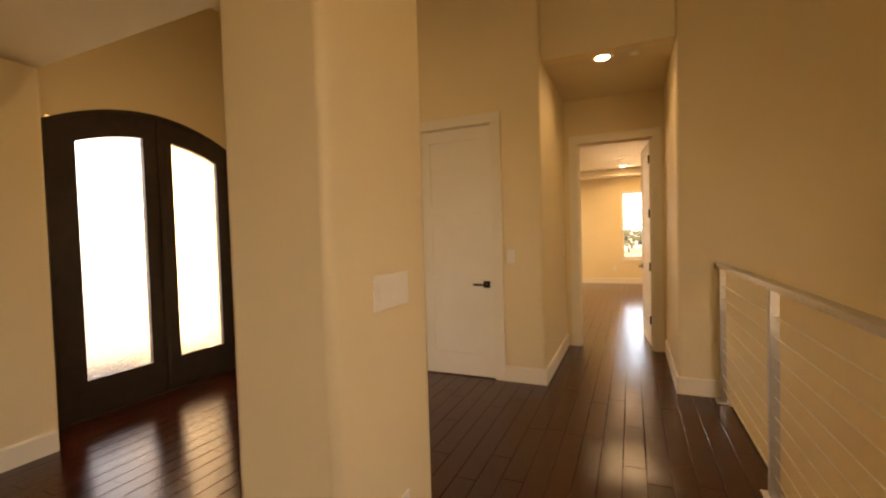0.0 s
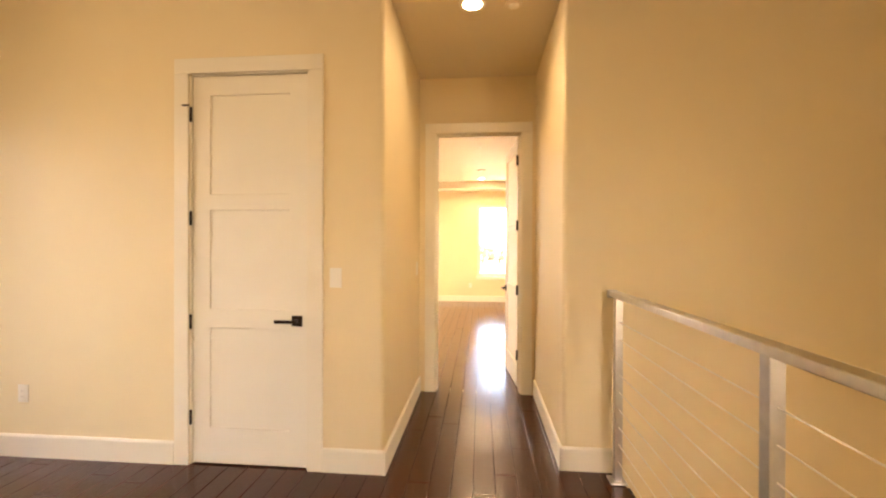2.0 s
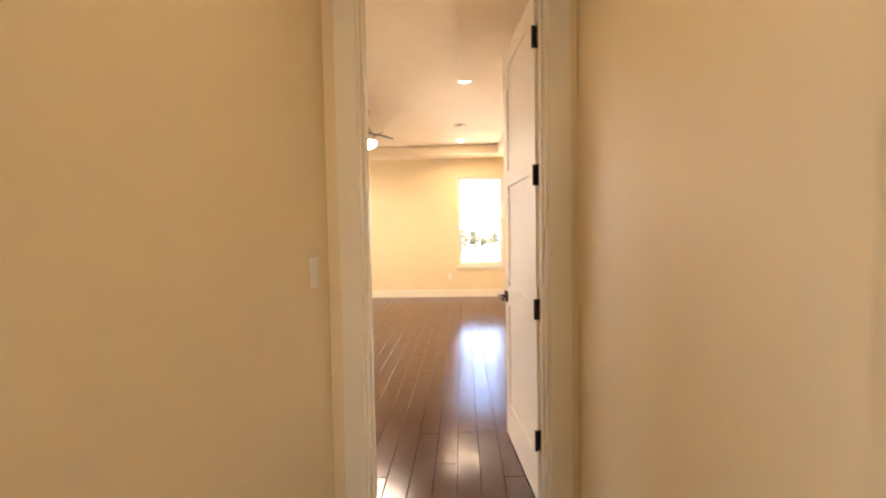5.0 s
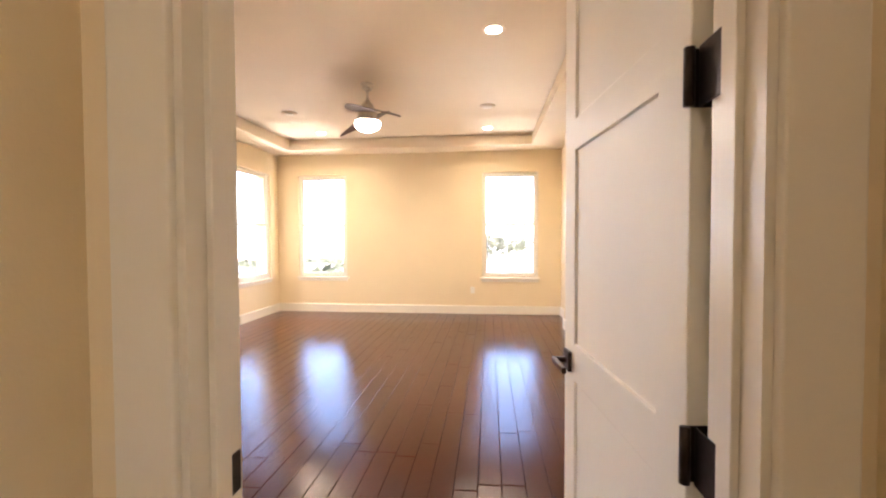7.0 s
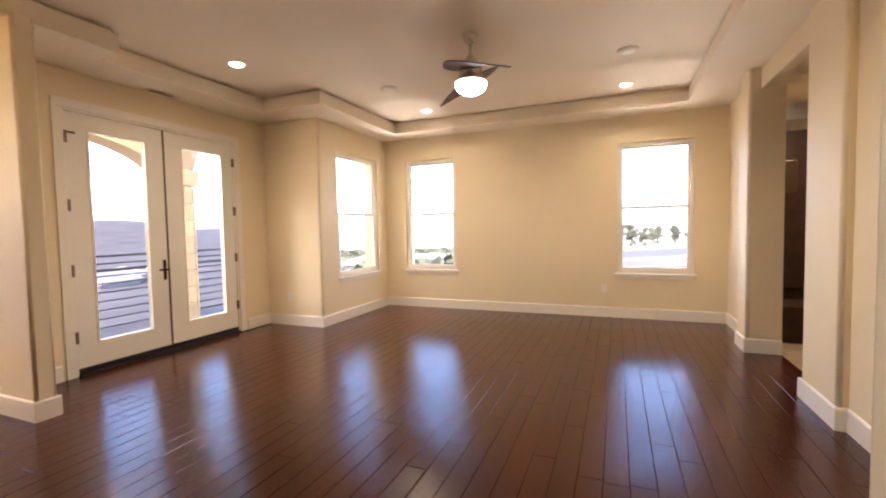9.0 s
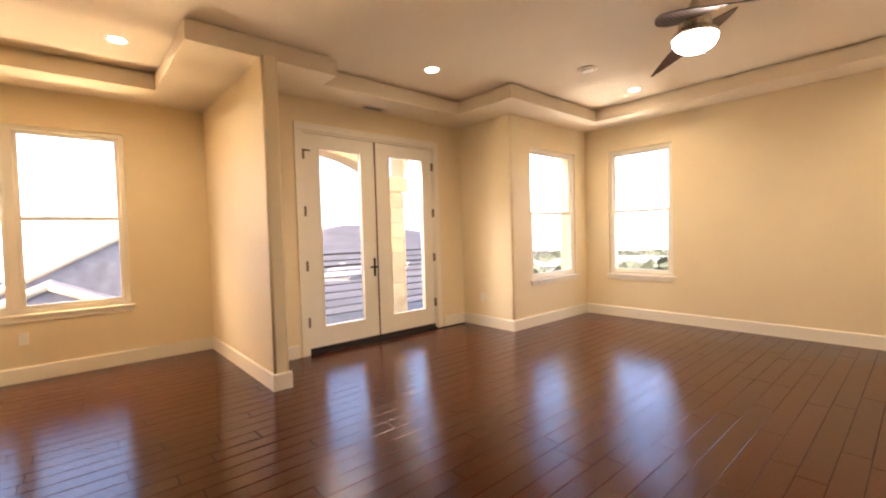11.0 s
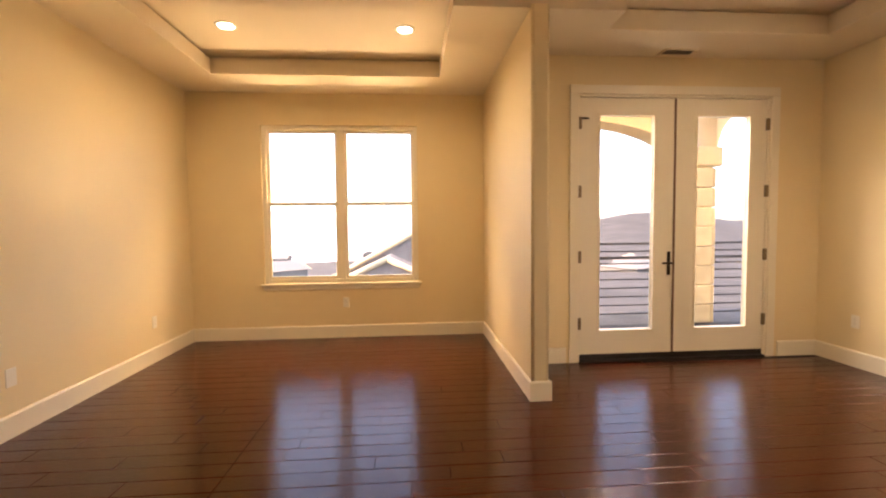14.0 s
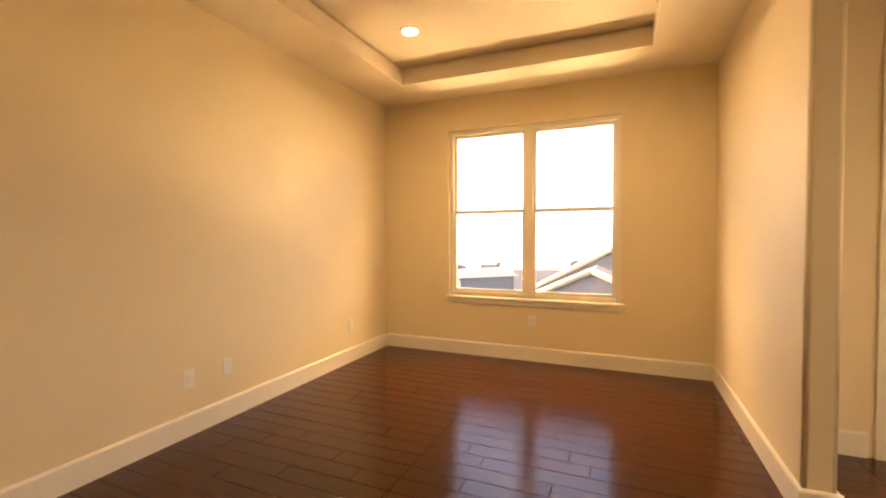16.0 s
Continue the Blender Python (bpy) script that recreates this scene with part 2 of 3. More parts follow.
def board(p, q, side, height=0.145, thick=0.016):
    """A baseboard from p to q on the floor; side is the way that it faces."""
    (x0, y0), (x1, y1) = p, q
    d = Vector((x1 - x0, y1 - y0)).normalized()
    ang = math.atan2(d.y, d.x)
    length = math.hypot(x1 - x0, y1 - y0)
    s = 1 if (-d.y * side[0] + d.x * side[1]) > 0 else -1
    bm = bmesh.new()
    prof = [(0, 0), (thick, 0), (thick, height - 0.012), (thick - 0.006, height - 0.003), (thick - 0.010, height), (0, height)]
    a = [bm.verts.new((0, s * u, v)) for u, v in prof]
    b = [bm.verts.new((length, s * u, v)) for u, v in prof]
    bm.faces.new(a)
    bm.faces.new(b)
    for i in range(len(prof)):
        j = (i + 1) % len(prof)
        bm.faces.new((a[i], a[j], b[j], b[i]))
    bm.transform(Matrix.Translation((x0, y0, 0)) @ Matrix.Rotation(ang, 4, "Z"))
    return structure("baseboard", bm, TRIM, "white painted baseboard along the foot of a wall", "baseboard")


# ---- large structure ----
TOP, CEIL_Z, SOFFIT = 3.25, 2.97, 2.795
structure("floor", solid([(-6.1, 1.45, 0.0, 7.1, -0.12, -0.006), (-6.1, -0.5, -1.5, 0.0, -0.12, -0.006), (-4.1, 0.88, -10.0, -1.5, -0.12, -0.006), (-0.6, 0.6, -1.5, 0.0, -0.12, -0.006)]), UNDER, "dark underfloor beneath the planks", "floor")

# bedroom walls
structure("wall_north", solid([(-3.95, 1.6, 6.79, 7.06, -0.1, TOP)], [(-3.37, -2.47, 6.7, 7.2, 0.63, 2.43), (-0.08, 0.87, 6.7, 7.2, 0.63, 2.43)]), WALL, "cream painted bedroom wall with two windows")
structure("wall_northwest", solid([(-4.01, -3.745, 5.0, 6.79, -0.1, TOP), (-4.9, -4.01, 5.0, 5.27, -0.1, TOP)], [(-4.1, -3.7, 5.40, 6.50, 0.63, 2.43)], [(-3.745, 5.0)]), WALL, "cream wall with a rounded corner and one window")
structure("wall_french_door", solid([(-4.90, -4.67, 2.096, 5.0, -0.1, TOP)], [(-5, -4.6, 2.63, 4.48, -0.004, 2.46)]), WALL, "cream wall round the glazed double door")
structure("wall_stub", solid([(-5.86, -3.85, 1.965, 2.096, -0.1, SOFFIT + 0.02)], (), [(-3.85, 1.965), (-3.85, 2.096)], 0.022), WALL, "cream stub wall with a bullnosed end")
structure("wall_west", solid([(-6.1, -5.86, -1.6, 2.25, -0.1, TOP)], [(-6.2, -5.8, -0.57, 1.19, 0.64, 2.44)]), WALL, "cream alcove wall with a twin window")
structure("wall_south", solid([(-5.86, -0.56, -1.5, -1.37, -0.1, HIGH), (-3.9, -0.56, -1.5, -1.37, TOP, HIGH), (-0.69, -0.56, -1.37, 0.0, -0.1, TOP)],
                               [(-1.80, -1.03, -1.6, -1.3, -0.004, 2.455)], [(-0.56, -1.5)]), WALL, "cream wall with the closet door and a bullnosed corner")
structure("wall_entry", solid([(-0.69, 1.4, 0.0, 0.13, -0.1, TOP)], [(-0.415, 0.405, -0.1, 0.3, -0.004, 2.455)]), WALL, "cream wall round the bedroom doorway")
structure("wall_hall_right", solid([(0.525, 2.6, -1.34, -1.21, -4.2, HIGH), (0.525, 0.65, -1.21, 0.0, -0.1, TOP)], (), [(0.525, -1.34)]), WALL, "cream wall at the hallway and over the stairwell")
structure("wall_hall_header", solid([(-0.56, 0.525, -1.40, -1.27, CEIL_Z, HIGH)]), WALL, "cream header wall over the hallway")
structure("wall_east", solid([(1.25, 1.40, 0.13, 3.66, -0.1, TOP), (0.48, 1.25, 0.13, 1.65, -0.1, SOFFIT + 0.02), (1.25, 1.40, 5.75, 6.79, -0.1, TOP), (1.12, 1.42, 5.40, 5.75, -0.1, TOP), (1.19, 1.42, 3.66, 4.22, -0.1, TOP), (1.22, 1.42, 4.22, 5.40, 2.60, TOP)],
                              (), [(1.12, 5.40), (1.12, 5.75), (1.19, 3.66), (1.19, 4.22), (0.48, 1.65)], 0.03), WALL, "cream wall with pilasters at the bathroom opening")
# ceilings
TRAY = [(-5.28, -1.2, -0.83, 1.42), (-3.87, 0.02, 0.65, 2.66), (-3.87, 0.72, 2.40, 2.66), (-4.16, 0.72, 2.66, 4.50), (-3.30, 0.72, 4.50, 6.325)]
TRAY_SUBS = [(a, b, c, d, SOFFIT - 0.1, CEIL_Z) for a, b, c, d in TRAY] + [(a - 0.035, b + 0.035, c - 0.035, d + 0.035, SOFFIT + 0.145, CEIL_Z) for a, b, c, d in TRAY]
structure("ceiling", solid([(-5.86, 1.25, -1.37, 6.79, SOFFIT, TOP), (-4.67, -3.745, 5.0, 5.02, SOFFIT, TOP)],
                           [*TRAY_SUBS, (-6, -4.67, 2.096, 7, 0, 4), (-6, -3.745, 5.0, 7, 0, 4), (-0.69, 2, -2, 0.13, 0, 4)]), CEIL, "painted tray ceiling with a dropped soffit border", "ceiling")
structure("hall_ceiling", solid([(-0.56, 0.525, -1.27, 0.0, CEIL_Z, TOP)]), CEIL, "painted hallway ceiling", "ceiling")
structure("great_room_ceiling", solid([(-4.1, 2.6, -10.1, -1.34, HIGH, HIGH + 0.1)]), CEIL, "high painted ceiling of the great room", "ceiling")
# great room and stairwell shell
# its opening is added out of view to let light in
structure("wall_great_room_east", solid([(2.6, 2.75, -10.1, -1.2, -4.2, HIGH)], [(2.5, 2.8, -8.1, -6.3, 0.6, 2.5)]), WALL, "plain cream stairwell wall with an added unseen opening for light")
structure("wall_great_room_south", solid([(-4.1, 2.6, -10.1, -10.0, -4.2, HIGH)]), WALL, "plain cream wall behind")
structure("wall_foyer", solid([(-4.05, -3.9, -3.83, -1.5, -0.1, HIGH), (-3.9, -3.45, -10.0, -3.83, -0.1, HIGH)], [(-4.2, -3.8, -3.62, -2.06, 0.0, 2.41)], [(-3.45, -3.83)]), WALL, "cream foyer wall with the arched front door")
structure("wall_pier", solid([(-1.0, -0.6, -4.45, -3.83, -0.1, HIGH)], (), [(-0.6, -4.45), (-0.6, -3.83), (-1.0, -4.45), (-1.0, -3.83)]), WALL, "square cream pier with bullnosed corners")
structure("foyer_soffit", solid([(-3.45, -1.0, -10.0, -3.84, 2.6, HIGH)]), CEIL, "low painted ceiling before the foyer", "ceiling")
structure("stairwell_floor", solid([(0.88, 2.6, -10.0, -1.34, -4.3, -4.2)]), WALL, "pale floor at the foot of the stairwell", "floor")
structure("stairwell_edge", solid([(0.862, 0.88, -10.0, -1.34, -4.2, -0.125)]), WALL, "cream face under the stairwell edge", "wall")
# bathroom shell
structure("bath_floor", solid([(1.42, 3.6, 3.0, 7.6, -0.1, 0.004)]), TILE, "beige tiled bathroom floor", "floor")
structure("wall_bath", solid([(1.42, 3.7, 7.6, 7.7, 0, 2.7), (3.6, 3.7, 3.0, 7.6, 0, 2.7), (1.42, 3.7, 2.9, 3.0, 0, 2.7)]), TILE, "beige tiled bathroom wall", "wall")
structure("bath_ceiling", solid([(1.42, 3.7, 2.9, 7.7, 2.7, 2.8)]), CEIL, "painted bathroom ceiling", "ceiling")

for p, q, s in (((-3.745, 6.79), (1.25, 6.79), (0, -1)), ((-3.745, 4.984), (-3.745, 6.79), (1, 0)), ((-4.67, 5.0), (-3.745, 5.0), (0, -1)), ((-4.67, 4.60), (-4.67, 5.0), (1, 0)),
                ((-4.67, 2.096), (-4.67, 2.52), (1, 0)), ((-4.67, 2.096), (-3.85, 2.096), (0, 1)), ((-3.85, 1.949), (-3.85, 2.112), (1, 0)), ((-5.86, 1.965), (-3.85, 1.965), (0, -1)),
                ((-5.86, -1.37), (-5.86, 1.965), (1, 0)), ((-5.86, -1.37), (-0.69, -1.37), (0, 1)), ((1.25, 5.77), (1.25, 6.79), (-1, 0)), ((1.12, 5.40), (1.12, 5.75), (-1, 0)),
                ((1.104, 5.40), (1.42, 5.40), (0, -1)), ((1.19, 3.66), (1.19, 4.22), (-1, 0)), ((1.174, 3.66), (1.25, 3.66), (0, -1)), ((1.25, 1.65), (1.25, 3.65), (-1, 0)), ((0.48, 0.15), (0.48, 1.65), (-1, 0)), ((0.464, 1.65), (1.25, 1.65), (0, 1)), ((1.174, 4.22), (1.42, 4.22), (0, 1)),
                ((-0.69, -1.37), (-0.69, 0.13), (-1, 0)),
                ((-3.9, -1.5), (-1.90, -1.5), (0, -1)), ((-0.935, -1.5), (-0.56, -1.5), (0, -1)), ((-0.56, -1.52), (-0.56, 0.0), (1, 0)), ((0.525, -1.356), (0.525, 0.0), (-1, 0)),
                ((0.509, -1.34), (0.862, -1.34), (0, -1)), ((-3.45, -10.0), (-3.45, -3.85), (1, 0)), ((-0.6, -4.45), (-0.6, -3.83), (1, 0)), ((-1.016, -4.45), (-0.584, -4.45), (0, -1)), ((-1.016, -3.83), (-0.584, -3.83), (0, 1))):
    board(p, q, s)


# ---- windows ----
def window(name, m, w, h, bays, label):
    """A sash window in its opening, facing local -y, its lower left corner at the origin; depth runs to +y."""
    win = thing(name, m, label, "window", kind="structure")
    fr = 0.045
    for i, (a, b, c, d) in enumerate(((0, fr, 0, h), (w - fr, w, 0, h), (fr, w - fr, h - fr, h), (fr, w - fr, 0, fr))):
        part("window_frame", boxed(a, b, 0.03, 0.11, c, d, 0.004), TRIM, win)
    part("window_sill", boxed(-0.035, w + 0.035, -0.025, 0.03, -0.028, 0.0, 0.006), TRIM, win)
    part("sill_apron", boxed(-0.01, w + 0.01, -0.012, 0.0, -0.075, -0.028, 0.004), TRIM, win)
    bw = (w - 2 * fr - (bays - 1) * 0.075) / bays
    for i in range(bays):
        x0 = fr + i * (bw + 0.075)
        if i:
            part("mullion", boxed(x0 - 0.075, x0, 0.025, 0.11, fr, h - fr, 0.004), TRIM, win)
        half = h * 0.507
        for lo, hi, dy in ((fr, half + 0.018, 0.035), (half - 0.018, h - fr, 0.065)):
            s = 0.032
            bm = bmesh.new()
            for a, b, c, d in ((x0, x0 + s, lo, hi), (x0 + bw - s, x0 + bw, lo, hi), (x0 + s, x0 + bw - s, lo, lo + s), (x0 + s, x0 + bw - s, hi - s, hi)):
                add_box(bm, a, b, dy, dy + 0.03, c, d)
            sash = part("sash", bm, TRIM, win)
            pane = part("pane", boxed(x0 + s, x0 + bw - s, dy + 0.012, dy + 0.016, lo + s, hi - s, 0), GLASS, sash)
            pane.visible_shadow = False
    return win


window("window_1", pose(-3.37, 6.79, 0.63), 0.90, 1.80, 1, "white framed sash window looking over the valley")
window("window_2", pose(-0.08, 6.79, 0.63), 0.95, 1.80, 1, "white framed sash window looking on trees and a road")
window("window_3", pose(-3.745, 5.40, 0.63, 0, 0, 90), 1.10, 1.80, 1, "white framed sash window in the side wall")
window("window_4", pose(-5.86, -0.57, 0.64, 0, 0, 90), 1.76, 1.80, 2, "white framed twin sash window in the alcove")


# ---- doors ----
def casing(parent, x0, x1, top, y0, y1, w=0.095):
    for a, b, c, d in ((x0 - w, x0, 0, top), (x1, x1 + w, 0, top), (x0 - w, x1 + w, top, top + w)):
        part("casing", boxed(a, b, y0, y1, c, d, 0.004), TRIM, parent)


def lever(parent, x, y, z, way, out):
    """A lever handle on a square rosette; way: +-1 along x, out: +-1 along y."""
    h = part("handle", boxed(x - 0.033, x + 0.033, y, y + out * 0.012, z - 0.033, z + 0.033, 0.003), BRONZE, parent, "dark bronze lever handle")
    part("spindle", rod((x, y + out * 0.01, z), (x, y + out * 0.055, z), 0.011), BRONZE, h)
    part("lever", boxed(x - 0.012 if way > 0 else x - 0.125, x + 0.125 if way > 0 else x + 0.012, y + out * 0.043, y + out * 0.057, z - 0.010, z + 0.010, 0.004), BRONZE, h)


def panel_door(parent, w, h, splits, y0=0.0, thick=0.044, stile=0.112):
    """A shaker leaf from x 0 to w; splits: pairs (low, high) of its sunk panels."""
    body = part("leaf", solid([(0, w, y0, y0 + thick, 0.008, h)], [(stile, w - stile, y0 - 0.1, y0 + 0.009, a, b) for a, b in splits] + [(stile, w - stile, y0 + thick - 0.009, y0 + 1, a, b) for a, b in splits]), DOORP, parent)
    mod = body.modifiers.new("edges", "BEVEL")
    mod.width, mod.segments, mod.limit_method = 0.003, 2, "ANGLE"
    return body


PANELS = [(0.23, 0.86), (0.98, 1.60), (1.70, 2.32)]
door = thing("door_1", pose(-1.80, -1.5, 0), "closed white three-panel closet door with a dark lever", "door", kind="structure")
body = panel_door(door, 0.744, 2.44, PANELS, 0.012)
body.location.x = 0.013
lever(door, 0.695, 0.012, 0.915, -1, -1)
for z in (0.30, 0.90, 1.55, 2.20):
    part("hinge", rod((0.008, -0.004, z - 0.045), (0.008, -0.004, z + 0.045), 0.008), BRONZE, door)
part("stop_pin", boxed(-0.035, 0.012, -0.03, -0.02, 2.247, 2.255, 0.001), BRONZE, door)
for a, b, c, d in ((-0.001, 0.011, 0.001, 2.443), (0.759, 0.771, 0.001, 2.443), (0.011, 0.759, 2.443, 2.456)):
    part("jamb", boxed(a, b, 0.002, 0.128, c, d, 0), TRIM, door)
casing(door, 0.0, 0.77, 2.45, -0.018, 0.0)

door = thing("door_2", pose(-0.415, 0.0, 0), "open white bedroom doorway with painted casing", "door", kind="structure")
for a, b, c, d in ((0.0, 0.016, 0.001, 2.44), (0.804, 0.82, 0.001, 2.44), (0.016, 0.804, 2.44, 2.455)):
    part("jamb", boxed(a, b, -0.001, 0.131, c, d, 0), TRIM, door)
for a, b, c, d in ((0.016, 0.028, 0.001, 2.428), (0.792, 0.804, 0.001, 2.428), (0.028, 0.792, 2.428, 2.44)):
    part("stop", boxed(a, b, 0.045, 0.085, c, d, 0.002), TRIM, door)
casing(door, 0.004, 0.816, 2.446, -0.018, 0.0)
casing(door, 0.004, 0.816, 2.446, 0.13, 0.148, 0.07)
part("strike_plate", boxed(0.016, 0.018, 0.09, 0.125, 0.88, 0.95, 0), BRONZE, door)
leaf = thing("door_leaf", pose(0.376, 0.175, 0, 0, 0, 95.5), "open white three-panel bedroom door standing into the room", "door")
body = panel_door(leaf, 0.755, 2.43, PANELS, -0.044)
lever(leaf, 0.70, 0.0, 0.915, -1, 1)
lever(leaf, 0.70, -0.044, 0.915, -1, -1)
part("latch_plate", boxed(0.755, 0.757, -0.034, -0.010, 0.87, 0.96, 0), BRONZE, leaf)
for z in (0.324, 0.956, 1.587, 2.219):
    part("hinge", rod((-0.006, 0.006, z - 0.048), (-0.006, 0.006, z + 0.048), 0.009), BRONZE, leaf)
    part("hinge_plate", boxed(-0.003, -0.0005, -0.040, 0.004, z - 0.048, z + 0.048, 0), BRONZE, leaf)
    part("hinge_plate", boxed(0.8005, 0.8035, 0.098, 0.168, z - 0.05, z + 0.05, 0.001), BRONZE, door)

# glazed double door to the balcony; local x runs along the wall
door = thing("door_3", pose(-4.67, 2.63, 0, 0, 0, 90), "closed white glazed double door to a balcony", "door", kind="structure")
casing(door, 0.0, 1.85, 2.455, -0.018, 0.0, 0.08)
for a, b, c, d in ((0.0, 0.02, 0, 2.455), (1.83, 1.85, 0, 2.455), (0.02, 1.83, 2.435, 2.455)):
    part("jamb", boxed(a, b, 0.0, 0.225, c, d, 0), TRIM, door)
part("threshold", boxed(0.02, 1.83, -0.03, 0.20, 0.0, 0.02, 0.004), BLACK, door)
part("door_sweep", boxed(0.022, 1.828, 0.012, 0.05, 0.02, 0.068, 0.002), BLACK, door)
for k, (x0, x1, g0, g1) in enumerate(((0.022, 0.921, 0.195, 0.745), (0.933, 1.828, 1.125, 1.675))):
    leafo = part("leaf", solid([(x0, x1, 0.016, 0.062, 0.068, 2.43)], [(g0, g1, -1, 1, 0.275, 2.29)]), DOORP, door)
    bm = bmesh.new()
    for a, b, c, d in ((g0, g0 + 0.018, 0.275, 2.29), (g1 - 0.018, g1, 0.275, 2.29), (g0 + 0.018, g1 - 0.018, 0.275, 0.293), (g0 + 0.018, g1 - 0.018, 2.272, 2.29)):
        add_box(bm, a, b, 0.010, 0.068, c, d)
    part("glazing_bead", bm, TRIM, leafo)
    pane = part("pane", boxed(g0 + 0.018, g1 - 0.018, 0.036, 0.041, 0.293, 2.272, 0), GLASS, leafo)
    pane.visible_shadow = False
    for z in (0.36, 0.98, 1.58, 2.2):
        part("hinge", boxed((0.004 if k == 0 else 1.816), (0.034 if k == 0 else 1.846), -0.004, 0.018, z - 0.055, z + 0.055, 0.003), ANTIQUE, leafo)
part("astragal", boxed(0.918, 0.936, 0.006, 0.016, 0.07, 2.43, 0.002), SEAL, door, "brown strip between the two leaves")
hb = part("handle", boxed(0.865, 0.895, 0.004, 0.016, 0.80, 1.02, 0.004), BRONZE, door, "dark bronze lever handle on a long plate")
part("lever", boxed(0.79, 0.90, -0.045, -0.030, 0.905, 0.925, 0.004), BRONZE, hb)
part("spindle", rod((0.88, 0.006, 0.915), (0.88, -0.04, 0.915), 0.010), BRONZE, hb)
part("latch_arm", boxed(0.03, 0.10, 0.0, 0.012, 2.235, 2.25, 0.002), BRONZE, door)

# arched front door with textured glass
def arch_z(y, extra=0.0):
    c = -2.84
    return 2.41 + extra + 0.20 * (1 - ((y - c) / 0.78) ** 2)


door = thing("door_4", pose(-3.9, -2.84, 0), "dark wood arched double front door with textured glass", "door", kind="structure")


def arched(y0, y1, z0, x0, x1, drop):
    bm = bmesh.new()
    n = 12
    ys = [y0 + (y1 - y0) * i / n for i in range(n + 1)]
    ring = [(y0, z0)] + [(y, arch_z(y, -drop)) for y in ys] + [(y1, z0)]
    a = [bm.verts.new((x0, y + 2.84, z)) for y, z in ring]
    b = [bm.verts.new((x1, y + 2.84, z)) for y, z in ring]
    bm.faces.new(a)
    bm.faces.new(b)
    for i in range(len(ring)):
        j = (i + 1) % len(ring)
        bm.faces.new((a[i], a[j], b[j], b[i]))
    return bm


def arched_frame(y0, y1, z0, side, low, drop, x0, x1):
    """An arched frame round a hole: two stiles, a bottom rail and a curved head."""
    bm = bmesh.new()
    n = 14
    outer = [(y0 + (y1 - y0) * i / n) for i in range(n + 1)]
    inner = [(y0 + side + (y1 - y0 - 2 * side) * i / n) for i in range(n + 1)]
    ro = [(y0, z0)] + [(y, arch_z(y, -0.02)) for y in outer] + [(y1, z0)]
    ri = [(y0 + side, z0 + low)] + [(y, arch_z(y, -drop)) for y in inner] + [(y1 - side, z0 + low)]
    vs = [[bm.verts.new((x, y + 2.84, z)) for y, z in r] for x in (x0, x1) for r in (ro, ri)]
    oa, ia, ob_, ib = vs
    m = len(ro)
    for i in range(m):
        j = (i + 1) % m
        bm.faces.new((oa[i], oa[j], ia[j], ia[i]))
        bm.faces.new((ob_[j], ob_[i], ib[i], ib[j]))
        bm.faces.new((oa[j], oa[i], ob_[i], ob_[j]))
        bm.faces.new((ia[i], ia[j], ib[j], ib[i]))
    return bm


for y0, y1 in ((-3.60, -2.80), (-2.797, -2.08)):
    lf = part("leaf", arched_frame(y0, y1, 0.01, 0.14 if y0 < -3 else 0.12, 0.30, 0.25, 0.004, 0.05), IRON, door)
    pane = part("pane", arched(y0 + 0.12, y1 - 0.10, 0.29, 0.022, 0.030, 0.23), RAIN, lf, "textured rain glass")
    pane.visible_shadow = False
part("astragal", boxed(0.048, 0.064, 0.02, 0.06, 0.02, 2.50, 0.004), IRON, door)
part("frame_head", arched_frame(-3.66, -2.02, 0.0, 0.06, 0.01, 0.05, 0.003, 0.06), IRON, door)

# ---- stair railing with steel cables ----
rail = thing("railing", (0.825, -1.44, 0), "brushed steel stair railing with horizontal cables", "railing")
part("top_rail", boxed(-0.03, 0.03, -8.5, 0.075, 1.080, 1.112, 0.004), STEEL, rail)
part("wall_bracket", boxed(-0.035, 0.02, 0.07, 0.099, 1.070, 1.118, 0.003), STEEL, rail)
for y in (-0.01, -1.34, -2.67, -4.0, -5.33, -6.66, -7.99):
    post = part("post", boxed(-0.022, 0.022, y - 0.022, y + 0.022, 0.012, 1.080, 0.003), STEEL, rail)
    part("base_plate", boxed(-0.05, 0.045, y - 0.05, y + 0.05, 0.002, 0.012, 0.003), STEEL, post)
for i in range(9):
    part("cable", rod((0, -8.4, 0.125 + 0.102 * i), (0, 0.0, 0.125 + 0.102 * i), 0.0026, 6), CABLE, rail)


# ---- ceiling fittings ----
def downlight(x, y, z):
    d = thing("ceiling_light", (x, y, z), "round recessed ceiling light with a white trim ring", "ceiling light", "recessed ceiling lights")
    part("trim_ring", turned([(0.088, 0.001), (0.086, -0.005), (0.070, -0.008), (0.064, -0.004)], 28), TRIM, d)
    part("lens", turned([(0.063, -0.0045), (0.05, -0.010), (0.001, -0.012)], 24), LAMPG, d, "glowing lens")


# the two added lamps at HIGH get the same fitting
for lx, ly, lz in LAMPS:
    downlight(lx, ly, lz)


def ceiling_disc(name, x, y, z, r, label, cat):
    d = thing(name, (x, y, z), label, cat)
    part("body", turned([(r, 0.001), (r, -0.008), (r * 0.9, -0.014), (0.001, -0.015)], 28), CEIL, d)
    part("ring", turned([(r * 0.62, -0.0145), (r * 0.6, -0.019), (r * 0.2, -0.02), (0.001, -0.02)], 24), TRIM, d)


